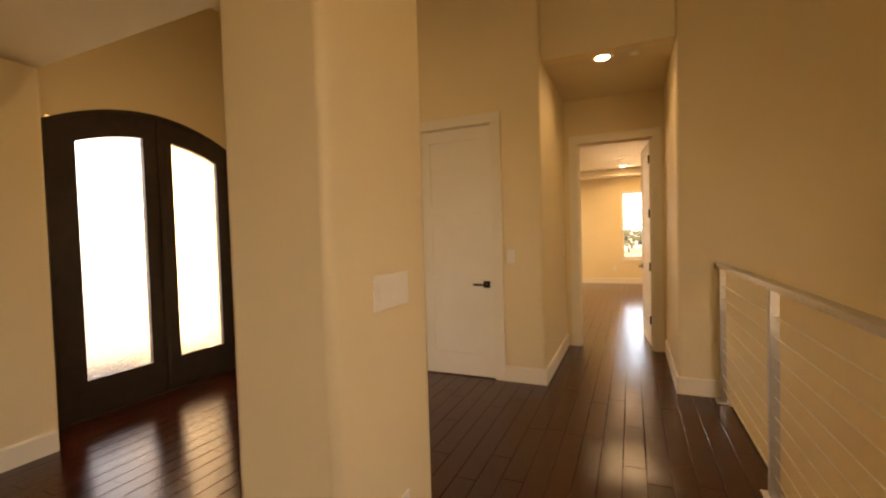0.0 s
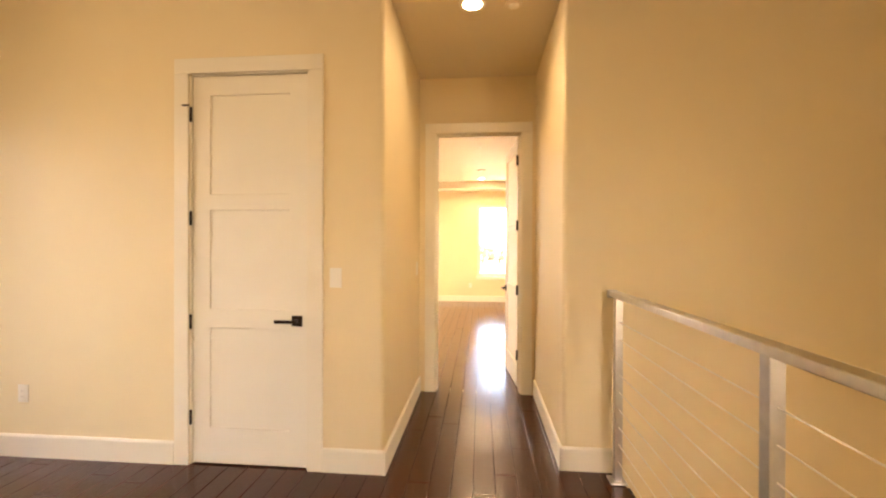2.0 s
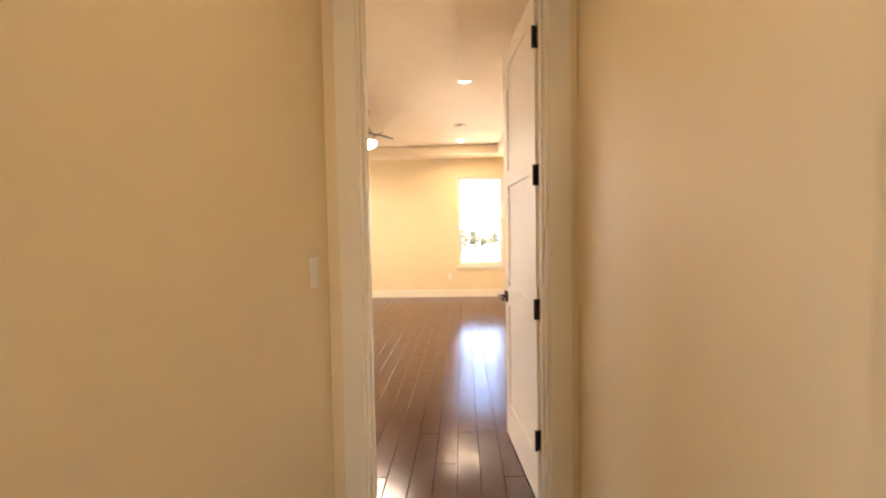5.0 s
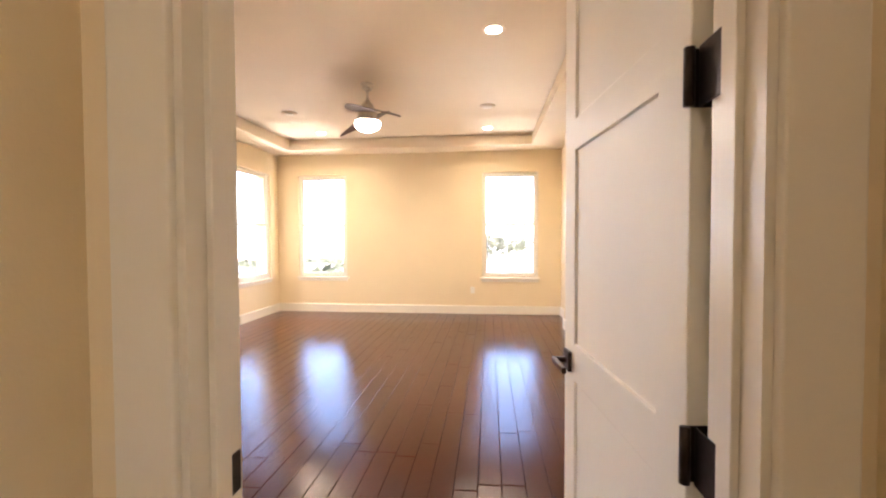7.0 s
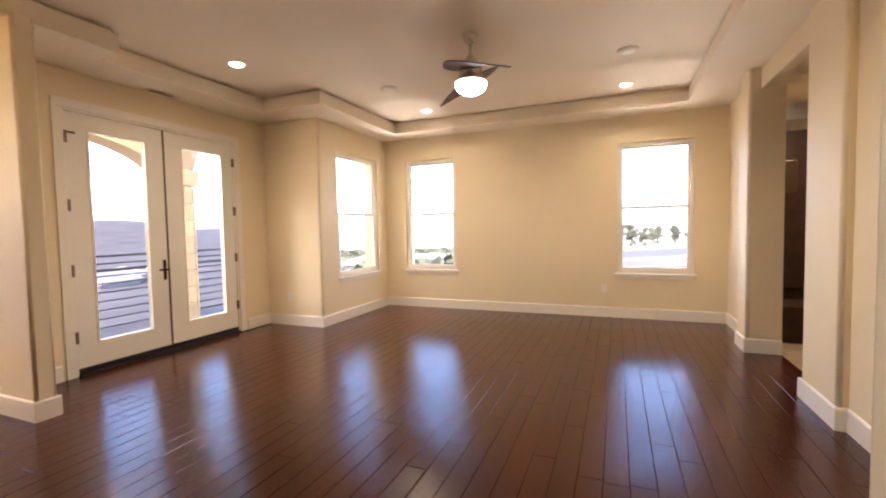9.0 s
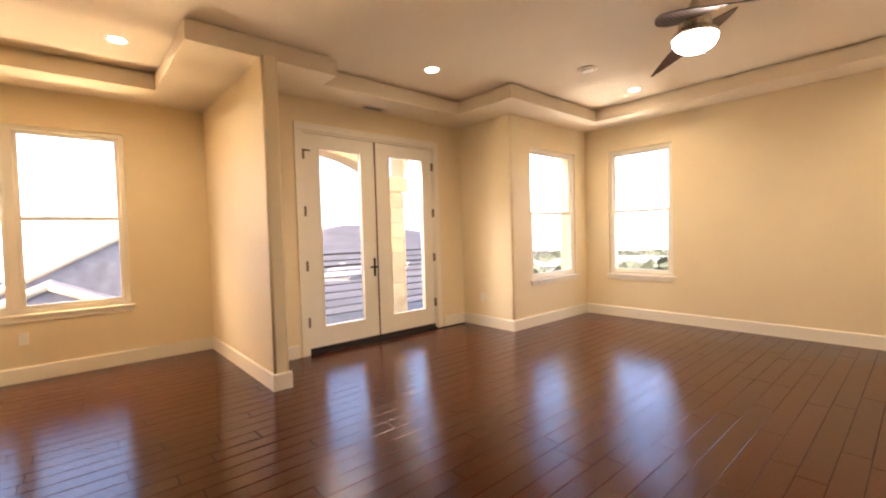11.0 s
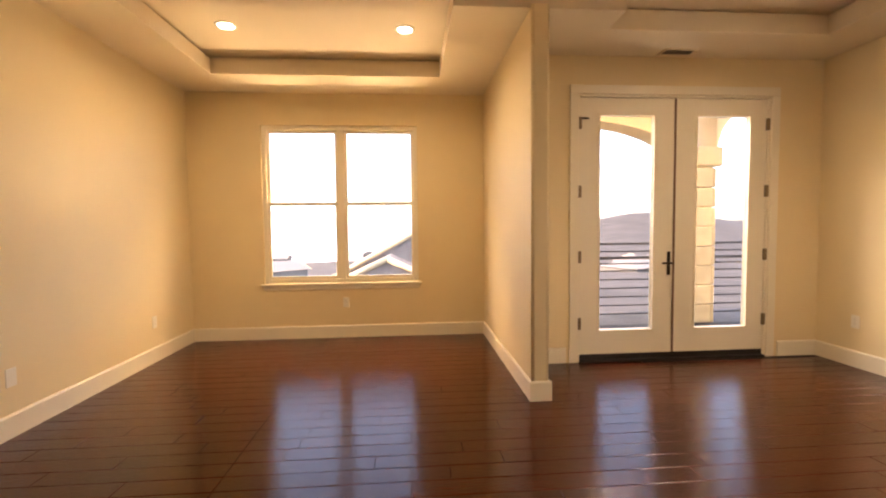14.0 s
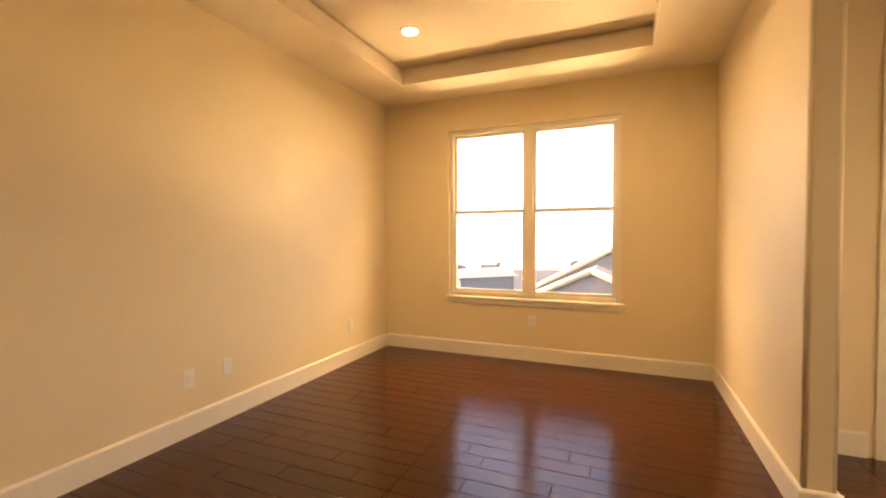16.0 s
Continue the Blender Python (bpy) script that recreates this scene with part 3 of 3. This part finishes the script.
ceiling_disc("ceiling_speaker", 0.02, 4.85, CEIL_Z, 0.10, "round flush ceiling speaker painted like the ceiling", "speaker")
ceiling_disc("ceiling_speaker", -2.58, 4.86, CEIL_Z, 0.10, "round flush ceiling speaker painted like the ceiling", "speaker")
ceiling_disc("smoke_detector", 0.23, -1.2, CEIL_Z, 0.055, "small round white smoke detector on the hallway ceiling", "smoke detector")


def vent(x, y, z, w, d_):
    v = thing("ceiling_vent", (x, y, z), "white slatted air vent in the soffit", "vent")
    bm = bmesh.new()
    for a, b, c, d in ((-w / 2, w / 2, -d_ / 2, -d_ / 2 + 0.02), (-w / 2, w / 2, d_ / 2 - 0.02, d_ / 2), (-w / 2, -w / 2 + 0.02, -d_ / 2 + 0.02, d_ / 2 - 0.02), (w / 2 - 0.02, w / 2, -d_ / 2 + 0.02, d_ / 2 - 0.02)):
        add_box(bm, a, b, c, d, -0.008, 0.0)
    part("frame", bm, CEIL, v)
    part("backing", boxed(-w / 2 + 0.02, w / 2 - 0.02, -d_ / 2 + 0.02, d_ / 2 - 0.02, -0.0015, -0.0005, 0), SCREEN, v)
    n = 6
    for i in range(n):
        y_ = -d_ / 2 + 0.02 + (d_ - 0.04) * (i + 0.5) / n
        bm = bmesh.new()
        add_box(bm, -w / 2 + 0.02, w / 2 - 0.02, -0.006, 0.006, -0.001, 0.001)
        bm.transform(Matrix.Translation((0, y_, -0.005)) @ Matrix.Rotation(radians(35), 4, "X"))
        part("slat", bm, CEIL, v)


vent(-4.55, 3.48, SOFFIT, 0.14, 0.30)
vent(1.0, 3.5, SOFFIT, 0.14, 0.30)

# ceiling fan
fan = thing("ceiling_fan", (-1.256, 3.93, CEIL_Z), "nickel ceiling fan with two swept dark blades and lit bowl", "ceiling fan")
part("canopy", turned([(0.072, 0.0), (0.074, -0.010), (0.066, -0.040), (0.040, -0.072), (0.016, -0.084)]), NICKEL, fan)
part("downrod", turned([(0.013, -0.075), (0.013, -0.18)], 16), NICKEL, fan)
part("hanger_cone", turned([(0.016, -0.165), (0.026, -0.172), (0.034, -0.195), (0.062, -0.222), (0.068, -0.245), (0.050, -0.252)]), NICKEL, fan)
part("motor", turned([(0.050, -0.250), (0.085, -0.262), (0.098, -0.285), (0.100, -0.340), (0.096, -0.362), (0.120, -0.372), (0.137, -0.384), (0.139, -0.404), (0.128, -0.410)]), NICKEL, fan)
part("light_bowl", turned([(0.128, -0.406), (0.137, -0.414), (0.135, -0.436), (0.116, -0.470), (0.076, -0.496), (0.030, -0.506), (0.001, -0.508)]), BOWL, fan, "glowing white glass bowl")
for ang in (16, 196):
    bm = bmesh.new()
    p0, p1, p2 = Vector((-0.23, -0.02, -0.272)), Vector((0.0, -0.23, -0.305)), Vector((0.32, -0.47, -0.46))
    n = 18
    top, bot = [], []
    for i in range(n + 1):
        u = i / n
        c = p0 * (1 - u) ** 2 + p1 * 2 * u * (1 - u) + p2 * u * u
        d = ((p1 - p0) * (1 - u) + (p2 - p1) * u).normalized()
        side = Vector((-d.y, d.x, 0.8 * u - 0.4)).normalized()
        half = 0.082 * min(1.0, math.sqrt(u * 5 + 0.02)) * (1 - max(0, (u - 0.45) / 0.55) ** 1.3) + 0.003
        row = [c - side * half, c + side * half]
        top.append([bm.verts.new(q + Vector((0, 0, 0.004))) for q in row])
        bot.append([bm.verts.new(q - Vector((0, 0, 0.004))) for q in row])
    for i in range(n):
        bm.faces.new((top[i][0], top[i + 1][0], top[i + 1][1], top[i][1]))
        bm.faces.new((bot[i][1], bot[i + 1][1], bot[i + 1][0], bot[i][0]))
        bm.faces.new((top[i][1], top[i + 1][1], bot[i + 1][1], bot[i][1]))
        bm.faces.new((bot[i][0], bot[i + 1][0], top[i + 1][0], top[i][0]))
    bm.faces.new((top[0][0], top[0][1], bot[0][1], bot[0][0]))
    bm.faces.new((top[n][1], top[n][0], bot[n][0], bot[n][1]))
    bm.transform(Matrix.Rotation(radians(ang), 4, "Z"))
    part("blade", bm, BLADE, fan, "swept dark walnut blade")
bulb = bpy.data.lights.new("fan_bulb", "SPOT")
bulb.energy, bulb.color, bulb.shadow_soft_size, bulb.spot_size, bulb.spot_blend = 8, (1.0, 0.88, 0.66), 0.12, radians(175), 0.4
new("fan_bulb", bulb).location = (-1.256, 3.93, CEIL_Z - 0.54)


# ---- switches and outlets ----
def plate(name, m, w, h, rockers, label, cat):
    """A wall plate facing local -y, centred on the origin."""
    p = thing(name, m, label, cat)
    part("cover", boxed(-w / 2, w / 2, -0.006, 0.0, -h / 2, h / 2, 0.002), PLASTIC, p)
    for i in range(rockers):
        x = (i - (rockers - 1) / 2) * 0.046
        r = part("rocker" if "switch" in name else "socket", boxed(x - 0.016, x + 0.016, -0.0078, -0.006, -0.033, 0.033, 0.0008), PLASTIC, p)
        if "outlet" in name:
            for dz in (-0.017, 0.017):
                for dx in (-0.006, 0.006):
                    part("slot", boxed(x + dx - 0.001, x + dx + 0.001, -0.0084, -0.0078, dz - 0.004, dz + 0.004, 0), SCREEN, r)
    return p


plate("light_switch", pose(-0.858, -1.5, 1.185), 0.075, 0.12, 1, "white rocker light switch on the cream wall", "light switch")
plate("light_switch", pose(-0.56, -0.19, 1.178, 0, 0, 90), 0.078, 0.12, 1, "white rocker light switch beside the bedroom doorway", "light switch")
plate("light_switch", pose(-0.6, -4.12, 1.21, 0, 0, 90), 0.23, 0.12, 4, "wide white switch plate with several rockers on the pier", "light switch")
plate("outlet", pose(-0.6, -4.08, 0.40, 0, 0, 90), 0.072, 0.115, 1, "white wall outlet low on the pier", "outlet")
plate("outlet", pose(-2.95, -1.5, 0.41), 0.072, 0.115, 1, "white wall outlet above the baseboard", "outlet")
plate("outlet", pose(-3.35, -1.37, 0.37, 0, 0, 180), 0.075, 0.12, 1, "white wall outlet on the alcove side wall", "outlet")
plate("cable_outlet", pose(-3.643, -1.37, 0.37, 0, 0, 180), 0.072, 0.115, 0, "blank white cable plate on the alcove side wall", "outlet")
plate("outlet", pose(-5.127, -1.37, 0.385, 0, 0, 180), 0.072, 0.115, 1, "white wall outlet near the alcove corner", "outlet")
plate("outlet", pose(-5.86, 0.346, 0.41, 0, 0, 90), 0.072, 0.115, 1, "cream wall outlet under the alcove window", "outlet")
plate("outlet", pose(-0.243, 6.79, 0.41), 0.072, 0.115, 1, "cream wall outlet between the two windows", "outlet")
plate("outlet", pose(-4.30, 5.0, 0.40), 0.072, 0.115, 1, "cream wall outlet beside the double door", "outlet")
plate("light_switch", pose(-3.95, 2.096, 1.16, 0, 0, 180), 0.072, 0.115, 1, "white rocker light switch on the stub wall", "light switch")
thermo = thing("thermostat", pose(0.48, 1.30, 1.53, 0, 0, -90), "white wall thermostat with a dark screen", "thermostat")
part("body", boxed(-0.055, 0.055, -0.022, 0.0, -0.04, 0.04, 0.004), PLASTIC, thermo)
part("screen", boxed(-0.038, 0.038, -0.0235, -0.022, -0.004, 0.034, 0), SCREEN, thermo)

# ---- bathroom glimpse ----
tower = thing("bath_cabinet", (2.05, 6.75, 0), "tall dark brown wooden bathroom cabinet", "cabinet")
part("body", boxed(-0.35, 0.35, -0.02, 0.5, 0.08, 2.4, 0.006), DARKT, tower)
part("plinth", boxed(-0.33, 0.33, 0.02, 0.48, 0.004, 0.08, 0.003), DARKT, tower)
part("door", boxed(-0.335, 0.335, -0.042, -0.02, 0.5, 2.37, 0.006), DARKT, tower)
box = thing("wall_cabinet", (1.63, 6.3, 1.62), "small dark brown wall cabinet in the bathroom", "cabinet")
part("body", boxed(-0.20, 0.12, -0.15, 0.15, 0.0, 0.36, 0.006), DARKT, box)
part("bracket", boxed(-0.02, 0.02, 0.15, 1.30, 0.15, 0.19, 0.003), DARKT, box)
tub = thing("bath_bench", (1.75, 6.1, 0.004), "low dark brown step beside the bath", "bench")
part("body", boxed(-0.32, 0.5, -0.2, 0.4, 0.0, 0.36, 0.01), DARKT, tub)
part("top", boxed(-0.33, 0.51, -0.21, 0.41, 0.36, 0.39, 0.008), DARKT, tub)

# ---- balcony outside the double door ----
structure("balcony_floor", solid([(-7.2, -4.90, 1.2, 7.2, -0.25, -0.06)], [(-6.2, -4.8, 1.0, 2.25, -1, 1), (-6.2, -4.0, 5.0, 8, -1, 1)]), DECK, "grey balcony floor slab", "balcony")
column = thing("stone_column", (-6.5, 4.95, -0.06), "square cream stone column with stucco capital on the balcony", "column")
part("core", boxed(-0.185, 0.185, -0.185, 0.185, 0.0, 2.10, 0.004), STUCCO, column)
z, k = 0.0, 0
while z < 2.0:
    hgt = 0.26
    for sx, sy, w2, d2 in ((0, -0.195, 0.215, 0.02), (0, 0.195, 0.215, 0.02), (-0.195, 0, 0.02, 0.173), (0.195, 0, 0.02, 0.173)):
        part("stone", boxed(sx - w2, sx + w2, sy - d2, sy + d2, z + 0.006, z + hgt - 0.006, 0.008), STONE, column)
    z += hgt
part("capital", boxed(-0.235, 0.235, -0.25, 0.30, 2.10, 2.36, 0.03), STUCCO, column)


def arch_beam(name, y0, y1, z_spring, rise, x0, x1, top):
    bm = bmesh.new()
    n = 24
    low = [(y0 + (y1 - y0) * i / n) for i in range(n + 1)]
    mid, half = (y0 + y1) / 2, (y1 - y0) / 2
    pts = [(y, z_spring + rise * math.sqrt(max(0, 1 - ((y - mid) / half) ** 2))) for y in low]
    rows = [[bm.verts.new((x, y, zz)) for y, zz in pts] for x in (x0, x1)] + [[bm.verts.new((x, y, top)) for y, zz in pts] for x in (x0, x1)]
    for i in range(n):
        for a, b in ((0, 1), (1, 3), (3, 2), (2, 0)):
            bm.faces.new((rows[a][i], rows[a][i + 1], rows[b][i + 1], rows[b][i]))
    for i in (0, n):
        bm.faces.new((rows[0][i], rows[1][i], rows[3][i], rows[2][i]))
    return structure(name, bm, STUCCO, "tan stucco arch over the balcony", "arch")


arch_beam("balcony_arch", 1.75, 4.82, 2.06, 0.60, -6.8, -6.4, 3.3)
arch_beam("balcony_arch", 5.24, 7.3, 2.25, 0.75, -6.8, -6.4, 3.3)
structure("balcony_ceiling", solid([(-7.2, -4.9, 1.2, 7.2, 3.3, 3.4)], [(-6.2, -4.8, 1.0, 2.25, 3, 4), (-6.2, -4.0, 5.0, 8, 3, 4)]), STUCCO, "stucco balcony ceiling", "ceiling")


def balcony_rail(y0, y1, x):
    r = thing("balcony_railing", (x, y0, -0.06), "dark grey metal balcony railing with horizontal bars", "railing", "balcony railings")
    n = y1 - y0
    part("top_rail", boxed(-0.02, 0.02, 0, n, 1.06, 1.09, 0.004), RAILM, r)
    part("handrail", boxed(-0.025, 0.025, 0, n, 0.86, 0.90, 0.004), RAILM, r)
    for y in (0.02, n - 0.02):
        part("post", boxed(-0.022, 0.022, y - 0.02, y + 0.02, 0.0, 1.06, 0.003), RAILM, r)
    for zz in (0.10, 0.22, 0.34, 0.46, 0.58, 0.70, 0.80, 0.97):
        part("bar", rod((0, 0, zz), (0, n, zz), 0.010, 8), RAILM, r)


balcony_rail(2.3, 3.6, -6.55)
balcony_rail(3.62, 4.73, -6.55)
balcony_rail(5.19, 6.9, -6.55)

# ---- outside: ground, hills, houses, trees ----
GZ = -7.0
bm = bmesh.new()
bmesh.ops.create_grid(bm, x_segments=180, y_segments=180, size=2500)
for v in bm.verts:
    r = math.hypot(v.co.x, v.co.y)
    fall = min(1.0, max(0.0, (r - 30) / 400))
    z = GZ - 22 * fall + 5 * fall * noise.noise(v.co * 0.004)
    a = math.degrees(math.atan2(v.co.y, v.co.x))
    hill = math.exp(-((a - 149) / 14) ** 2) * math.exp(-((r - 520) / 230) ** 2)
    z += hill * 47 * (1 + 0.25 * noise.noise(v.co * 0.006))
    far = min(1.0, max(0.0, (r - 900) / 1400))
    v.co.z = z + far * far * (3 - 2 * far) * (44 + 14 * noise.noise(v.co * 0.003))
for f in bm.faces:
    f.smooth = True
structure("ground", bm, HILL, "dry brown hills and valley below the house", "ground")


def haze_sheet(a0, a1, r):
    """A glowing pale sheet imitating far haze below the horizon, standing on the valley floor."""
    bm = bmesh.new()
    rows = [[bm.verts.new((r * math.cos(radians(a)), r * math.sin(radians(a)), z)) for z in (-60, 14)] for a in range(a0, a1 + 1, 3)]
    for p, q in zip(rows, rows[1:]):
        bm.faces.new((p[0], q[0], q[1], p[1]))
    structure("backdrop", bm, HAZE_GLOW, "glowing pale sheet imitating haze over the valley", "backdrop")


haze_sheet(38, 131, 620)
haze_sheet(168, 231, 330)


def house(x, y, z, w, d, h, rise, turn, label):
    m = pose(x, y, z, 0, 0, turn)
    ho = thing("house", m, label, "house", "neighbouring houses")
    part("wall", boxed(-w / 2, w / 2, -d / 2, d / 2, 0, h, 0.02), HOUSEW, ho)
    bm = bmesh.new()
    o = 0.5
    a = [bm.verts.new((sx * (w / 2 + o), sy * (d / 2 + o), h)) for sx, sy in ((-1, -1), (1, -1), (1, 1), (-1, 1))]
    ridge = [bm.verts.new((-w / 2 + d * 0.35, 0, h + rise)), bm.verts.new((w / 2 + o, 0, h + rise))]
    bm.faces.new((a[0], a[1], ridge[1], ridge[0]))
    bm.faces.new((a[2], a[3], ridge[0], ridge[1]))
    bm.faces.new((a[3], a[0], ridge[0]))
    bm.faces.new((a[1], a[2], ridge[1]))
    bm.faces.new(a)
    roof = part("roof", bm, ROOFM, ho, "grey tiled roof")
    for s in (-1, 1):
        p, q = Vector((w / 2 + o + 0.02, s * (d / 2 + o), h)), Vector((w / 2 + o + 0.02, 0, h + rise))
        part("fascia", rod(p, q, 0.12, 6), STUCCO, roof)
    for i in range(3):
        wn_ = part("window", boxed(w / 2, w / 2 + 0.04, (i - 1) * d * 0.28 - 0.5, (i - 1) * d * 0.28 + 0.5, h - 2.0, h - 0.7, 0.01), SCREEN, ho)
    return ho


house(-27, 3.0, -7.4, 12, 11, 6.15, 3.2, 0, "pale stucco neighbour house with a hipped grey roof")
house(-20.5, 0.2, -7.4, 6, 4.2, 6.3, 1.2, 0, "pale stucco neighbour house lower on the slope")
for i in range(46):
    hx = -60 - 260 * random.random() ** 1.3
    hy = -90 + 330 * random.random()
    r = math.hypot(hx, hy)
    house(hx, hy, GZ - 20 * min(1, max(0, (r - 30) / 400)) - 1.0, random.uniform(9, 15), random.uniform(8, 11), random.uniform(3, 5.5), random.uniform(1.5, 2.6), random.uniform(0, 180), "small distant house in the valley")


def tree(x, y, z, h, seed, leaf=0.06):
    rnd = random.Random(seed)
    t = thing("tree", (x, y, z), "green leafy tree outside the window", "tree", "trees outside")
    bm = turned([(0.16 * h / 5, 0), (0.11 * h / 5, h * 0.35), (0.03, h * 0.8)], 8)
    for k in range(5):
        a = rnd.uniform(0, 6.28)
        limb = rod((0, 0, h * (0.3 + 0.08 * k)), (math.cos(a) * h * 0.28, math.sin(a) * h * 0.28, h * (0.55 + 0.08 * k)), 0.035 * h / 5, 5)
        me = bpy.data.meshes.new("limb")
        limb.to_mesh(me)
        limb.free()
        bm.from_mesh(me)
    part("trunk", bm, BARK, t)
    verts, faces = [], []
    clumps = [(rnd.gauss(0, h * 0.17), rnd.gauss(0, h * 0.17), h * rnd.uniform(0.22, 0.95), rnd.uniform(0.08, 0.16) * h) for _ in range(22)]
    for k in range(900):
        cx, cy, cz, cr = clumps[k % len(clumps)]
        p = Vector((cx, cy, cz)) + Vector((rnd.gauss(0, 1), rnd.gauss(0, 1), rnd.gauss(0, 0.8))) * cr * 0.6
        s = leaf * h * rnd.uniform(0.5, 1.1)
        u = Vector((rnd.gauss(0, 1), rnd.gauss(0, 1), rnd.gauss(0, 1))).normalized()
        w = u.orthogonal().normalized()
        n = len(verts)
        verts += [p - u * s, p + w * s * 0.4, p + u * s, p - w * s * 0.4]
        faces.append((n, n + 1, n + 2, n + 3))
    me = bpy.data.meshes.new("crown")
    me.from_pydata(verts, [], faces)
    me.materials.append(LEAF)
    crown = new("crown", me)
    crown.parent = t


# a road on its bank climbing past the north side, trees behind it
def bank(name, y0, y1, lift, mat, label):
    bm = bmesh.new()
    ends = []
    for x, z in ((-7.0, -1.55), (45.0, 1.8)):
        ends.append([bm.verts.new(p) for p in ((x, y0, -14.0), (x, y0, z + lift), (x, y1, z + lift), (x, y1, -14.0))])
    a, b = ends
    bm.faces.new(a)
    bm.faces.new(b)
    for k in range(4):
        bm.faces.new((a[k], a[(k + 1) % 4], b[(k + 1) % 4], b[k]))
    structure(name, bm, mat, label, name)


bank("verge", 26.0, 30.5, 0.0, VERGE, "pale dry verge beside the climbing road")
bank("kerb", 30.5, 31.0, 0.16, HOUSEW, "pale concrete kerb along the road")
bank("road", 31.0, 41.0, 0.02, ROADM, "grey asphalt road climbing the slope")
bank("far_verge", 41.0, 60.0, 0.10, GROUNDM, "grassy bank behind the road")
for i, (x, y, h) in enumerate(((-4.6, 45, 2.7), (-2.8, 46, 2.9), (-1.4, 45, 2.8), (-0.1, 46, 2.6), (1.3, 49, 2.2), (2.6, 48, 2.0), (4.0, 51, 2.1), (5.4, 49, 1.8), (7.0, 50, 1.9))):
    tree(x, y, -1.45 + 0.0644 * (x + 7), h, 50 + i, 0.085)
for i, (x, y, h) in enumerate(((-14, 45, 5), (-19, 42, 5), (-25, 38, 4.6), (-10, 52, 5), (-30, 30, 4.5), (-22, 50, 5))):
    tree(x, y, GZ - 2.2, h, 70 + i)
# wide woods in the valley
verts, faces = [], []
rnd = random.Random(7)
for k in range(5200):
    a = radians(rnd.uniform(97, 129))
    r = 90 + 520 * rnd.random()
    x, y = r * math.cos(a), r * math.sin(a)
    gz = GZ - 22 * min(1.0, max(0.0, (r - 30) / 400))
    s = rnd.uniform(0.9, 2.6)
    for q in range(4):
        p = Vector((x, y, gz + s * 0.9)) + Vector((rnd.gauss(0, 1), rnd.gauss(0, 1), rnd.gauss(0, 0.6))) * s * 0.6
        u = Vector((rnd.gauss(0, 1), rnd.gauss(0, 1), rnd.gauss(0, 1))).normalized()
        w = u.orthogonal().normalized()
        n = len(verts)
        verts += [p - u * s, p + w * s * 0.7, p + u * s, p - w * s * 0.7]
        faces.append((n, n + 1, n + 2, n + 3))
me = bpy.data.meshes.new("woods")
me.from_pydata(verts, [], faces)
me.materials.append(LEAF)
tagged(new("woods", me), "far green scrub and woods in the valley", "woods", kind="stuff")

# ---- floor planks ----
PW = 0.127
rnd = random.Random(3)
areas = [(-5.86, 1.25, 0.13, 6.79), (-5.86, -0.69, -1.37, 0.13), (-0.56, 0.525, -1.34, 0.13), (-3.9, 0.862, -10.0, -1.34)]
planks = []
ix = 0
x = -5.86
while x < 1.42:
    through_hall = x >= -0.56 and x + PW <= 0.525
    for (ax0, ax1, ay0, ay1) in ([(-0.56, 0.525, -10.0, 6.79)] if through_hall else areas):
        a, b = max(x, ax0), min(x + PW, ax1)
        if b - a < 0.01:
            continue
        y = ay0 - rnd.uniform(0, 1.3)
        while y < ay1:
            length = rnd.uniform(0.55, 1.75)
            p, q = max(y, ay0), min(y + length, ay1)
            if q - p > 0.02:
                planks.append((a, b, p, q))
            y += length
    x += PW
planks = [p for p in planks if not (p[0] < -4.67 and p[2] > 2.1) and not (p[1] < -3.745 and p[2] > 5.0)]
planks += [(1.25, 1.335, 4.22, 5.40), (1.335, 1.42, 4.22, 5.40)]


def plank_mesh(bm, w, l, cx, cy, lift, tilt=0.0):
    c = 0.0022
    g = 0.0010
    w2, l2 = w / 2 - g, l / 2 - g
    rings = []
    for dx, z in ((0, -0.006), (0, -c), (c, 0.0)):
        rings.append([bm.verts.new((cx + sx * (w2 - dx), cy + sy * (l2 - dx), z + lift + tilt * sx * w2)) for sx, sy in ((-1, -1), (1, -1), (1, 1), (-1, 1))])
    for a, b in zip(rings, rings[1:]):
        for i in range(4):
            bm.faces.new((a[i], a[(i + 1) % 4], b[(i + 1) % 4], b[i]))
    bm.faces.new(rings[-1])


near = [p for p in planks if -3.2 < p[0] < 0.9 and 0.8 < p[2] < 5.0][:300]
nearset = set(near)
floor_ob = bpy.data.objects["floor"]
for a, b, p, q in near:
    bm = bmesh.new()
    plank_mesh(bm, b - a, q - p, 0, 0, 0, rnd.gauss(0, 0.004))
    o = part("plank", bm, WOODF, floor_ob)
    o.location = ((a + b) / 2, (p + q) / 2, rnd.uniform(-0.0006, 0.0004))
bm = bmesh.new()
for pl in planks:
    if pl not in nearset:
        a, b, p, q = pl
        plank_mesh(bm, b - a, q - p, (a + b) / 2, (p + q) / 2, rnd.uniform(-0.0006, 0.0004), rnd.gauss(0, 0.004))
rest = part("planks", bm, WOODF, floor_ob)
tagged(rest, kind="stuff")
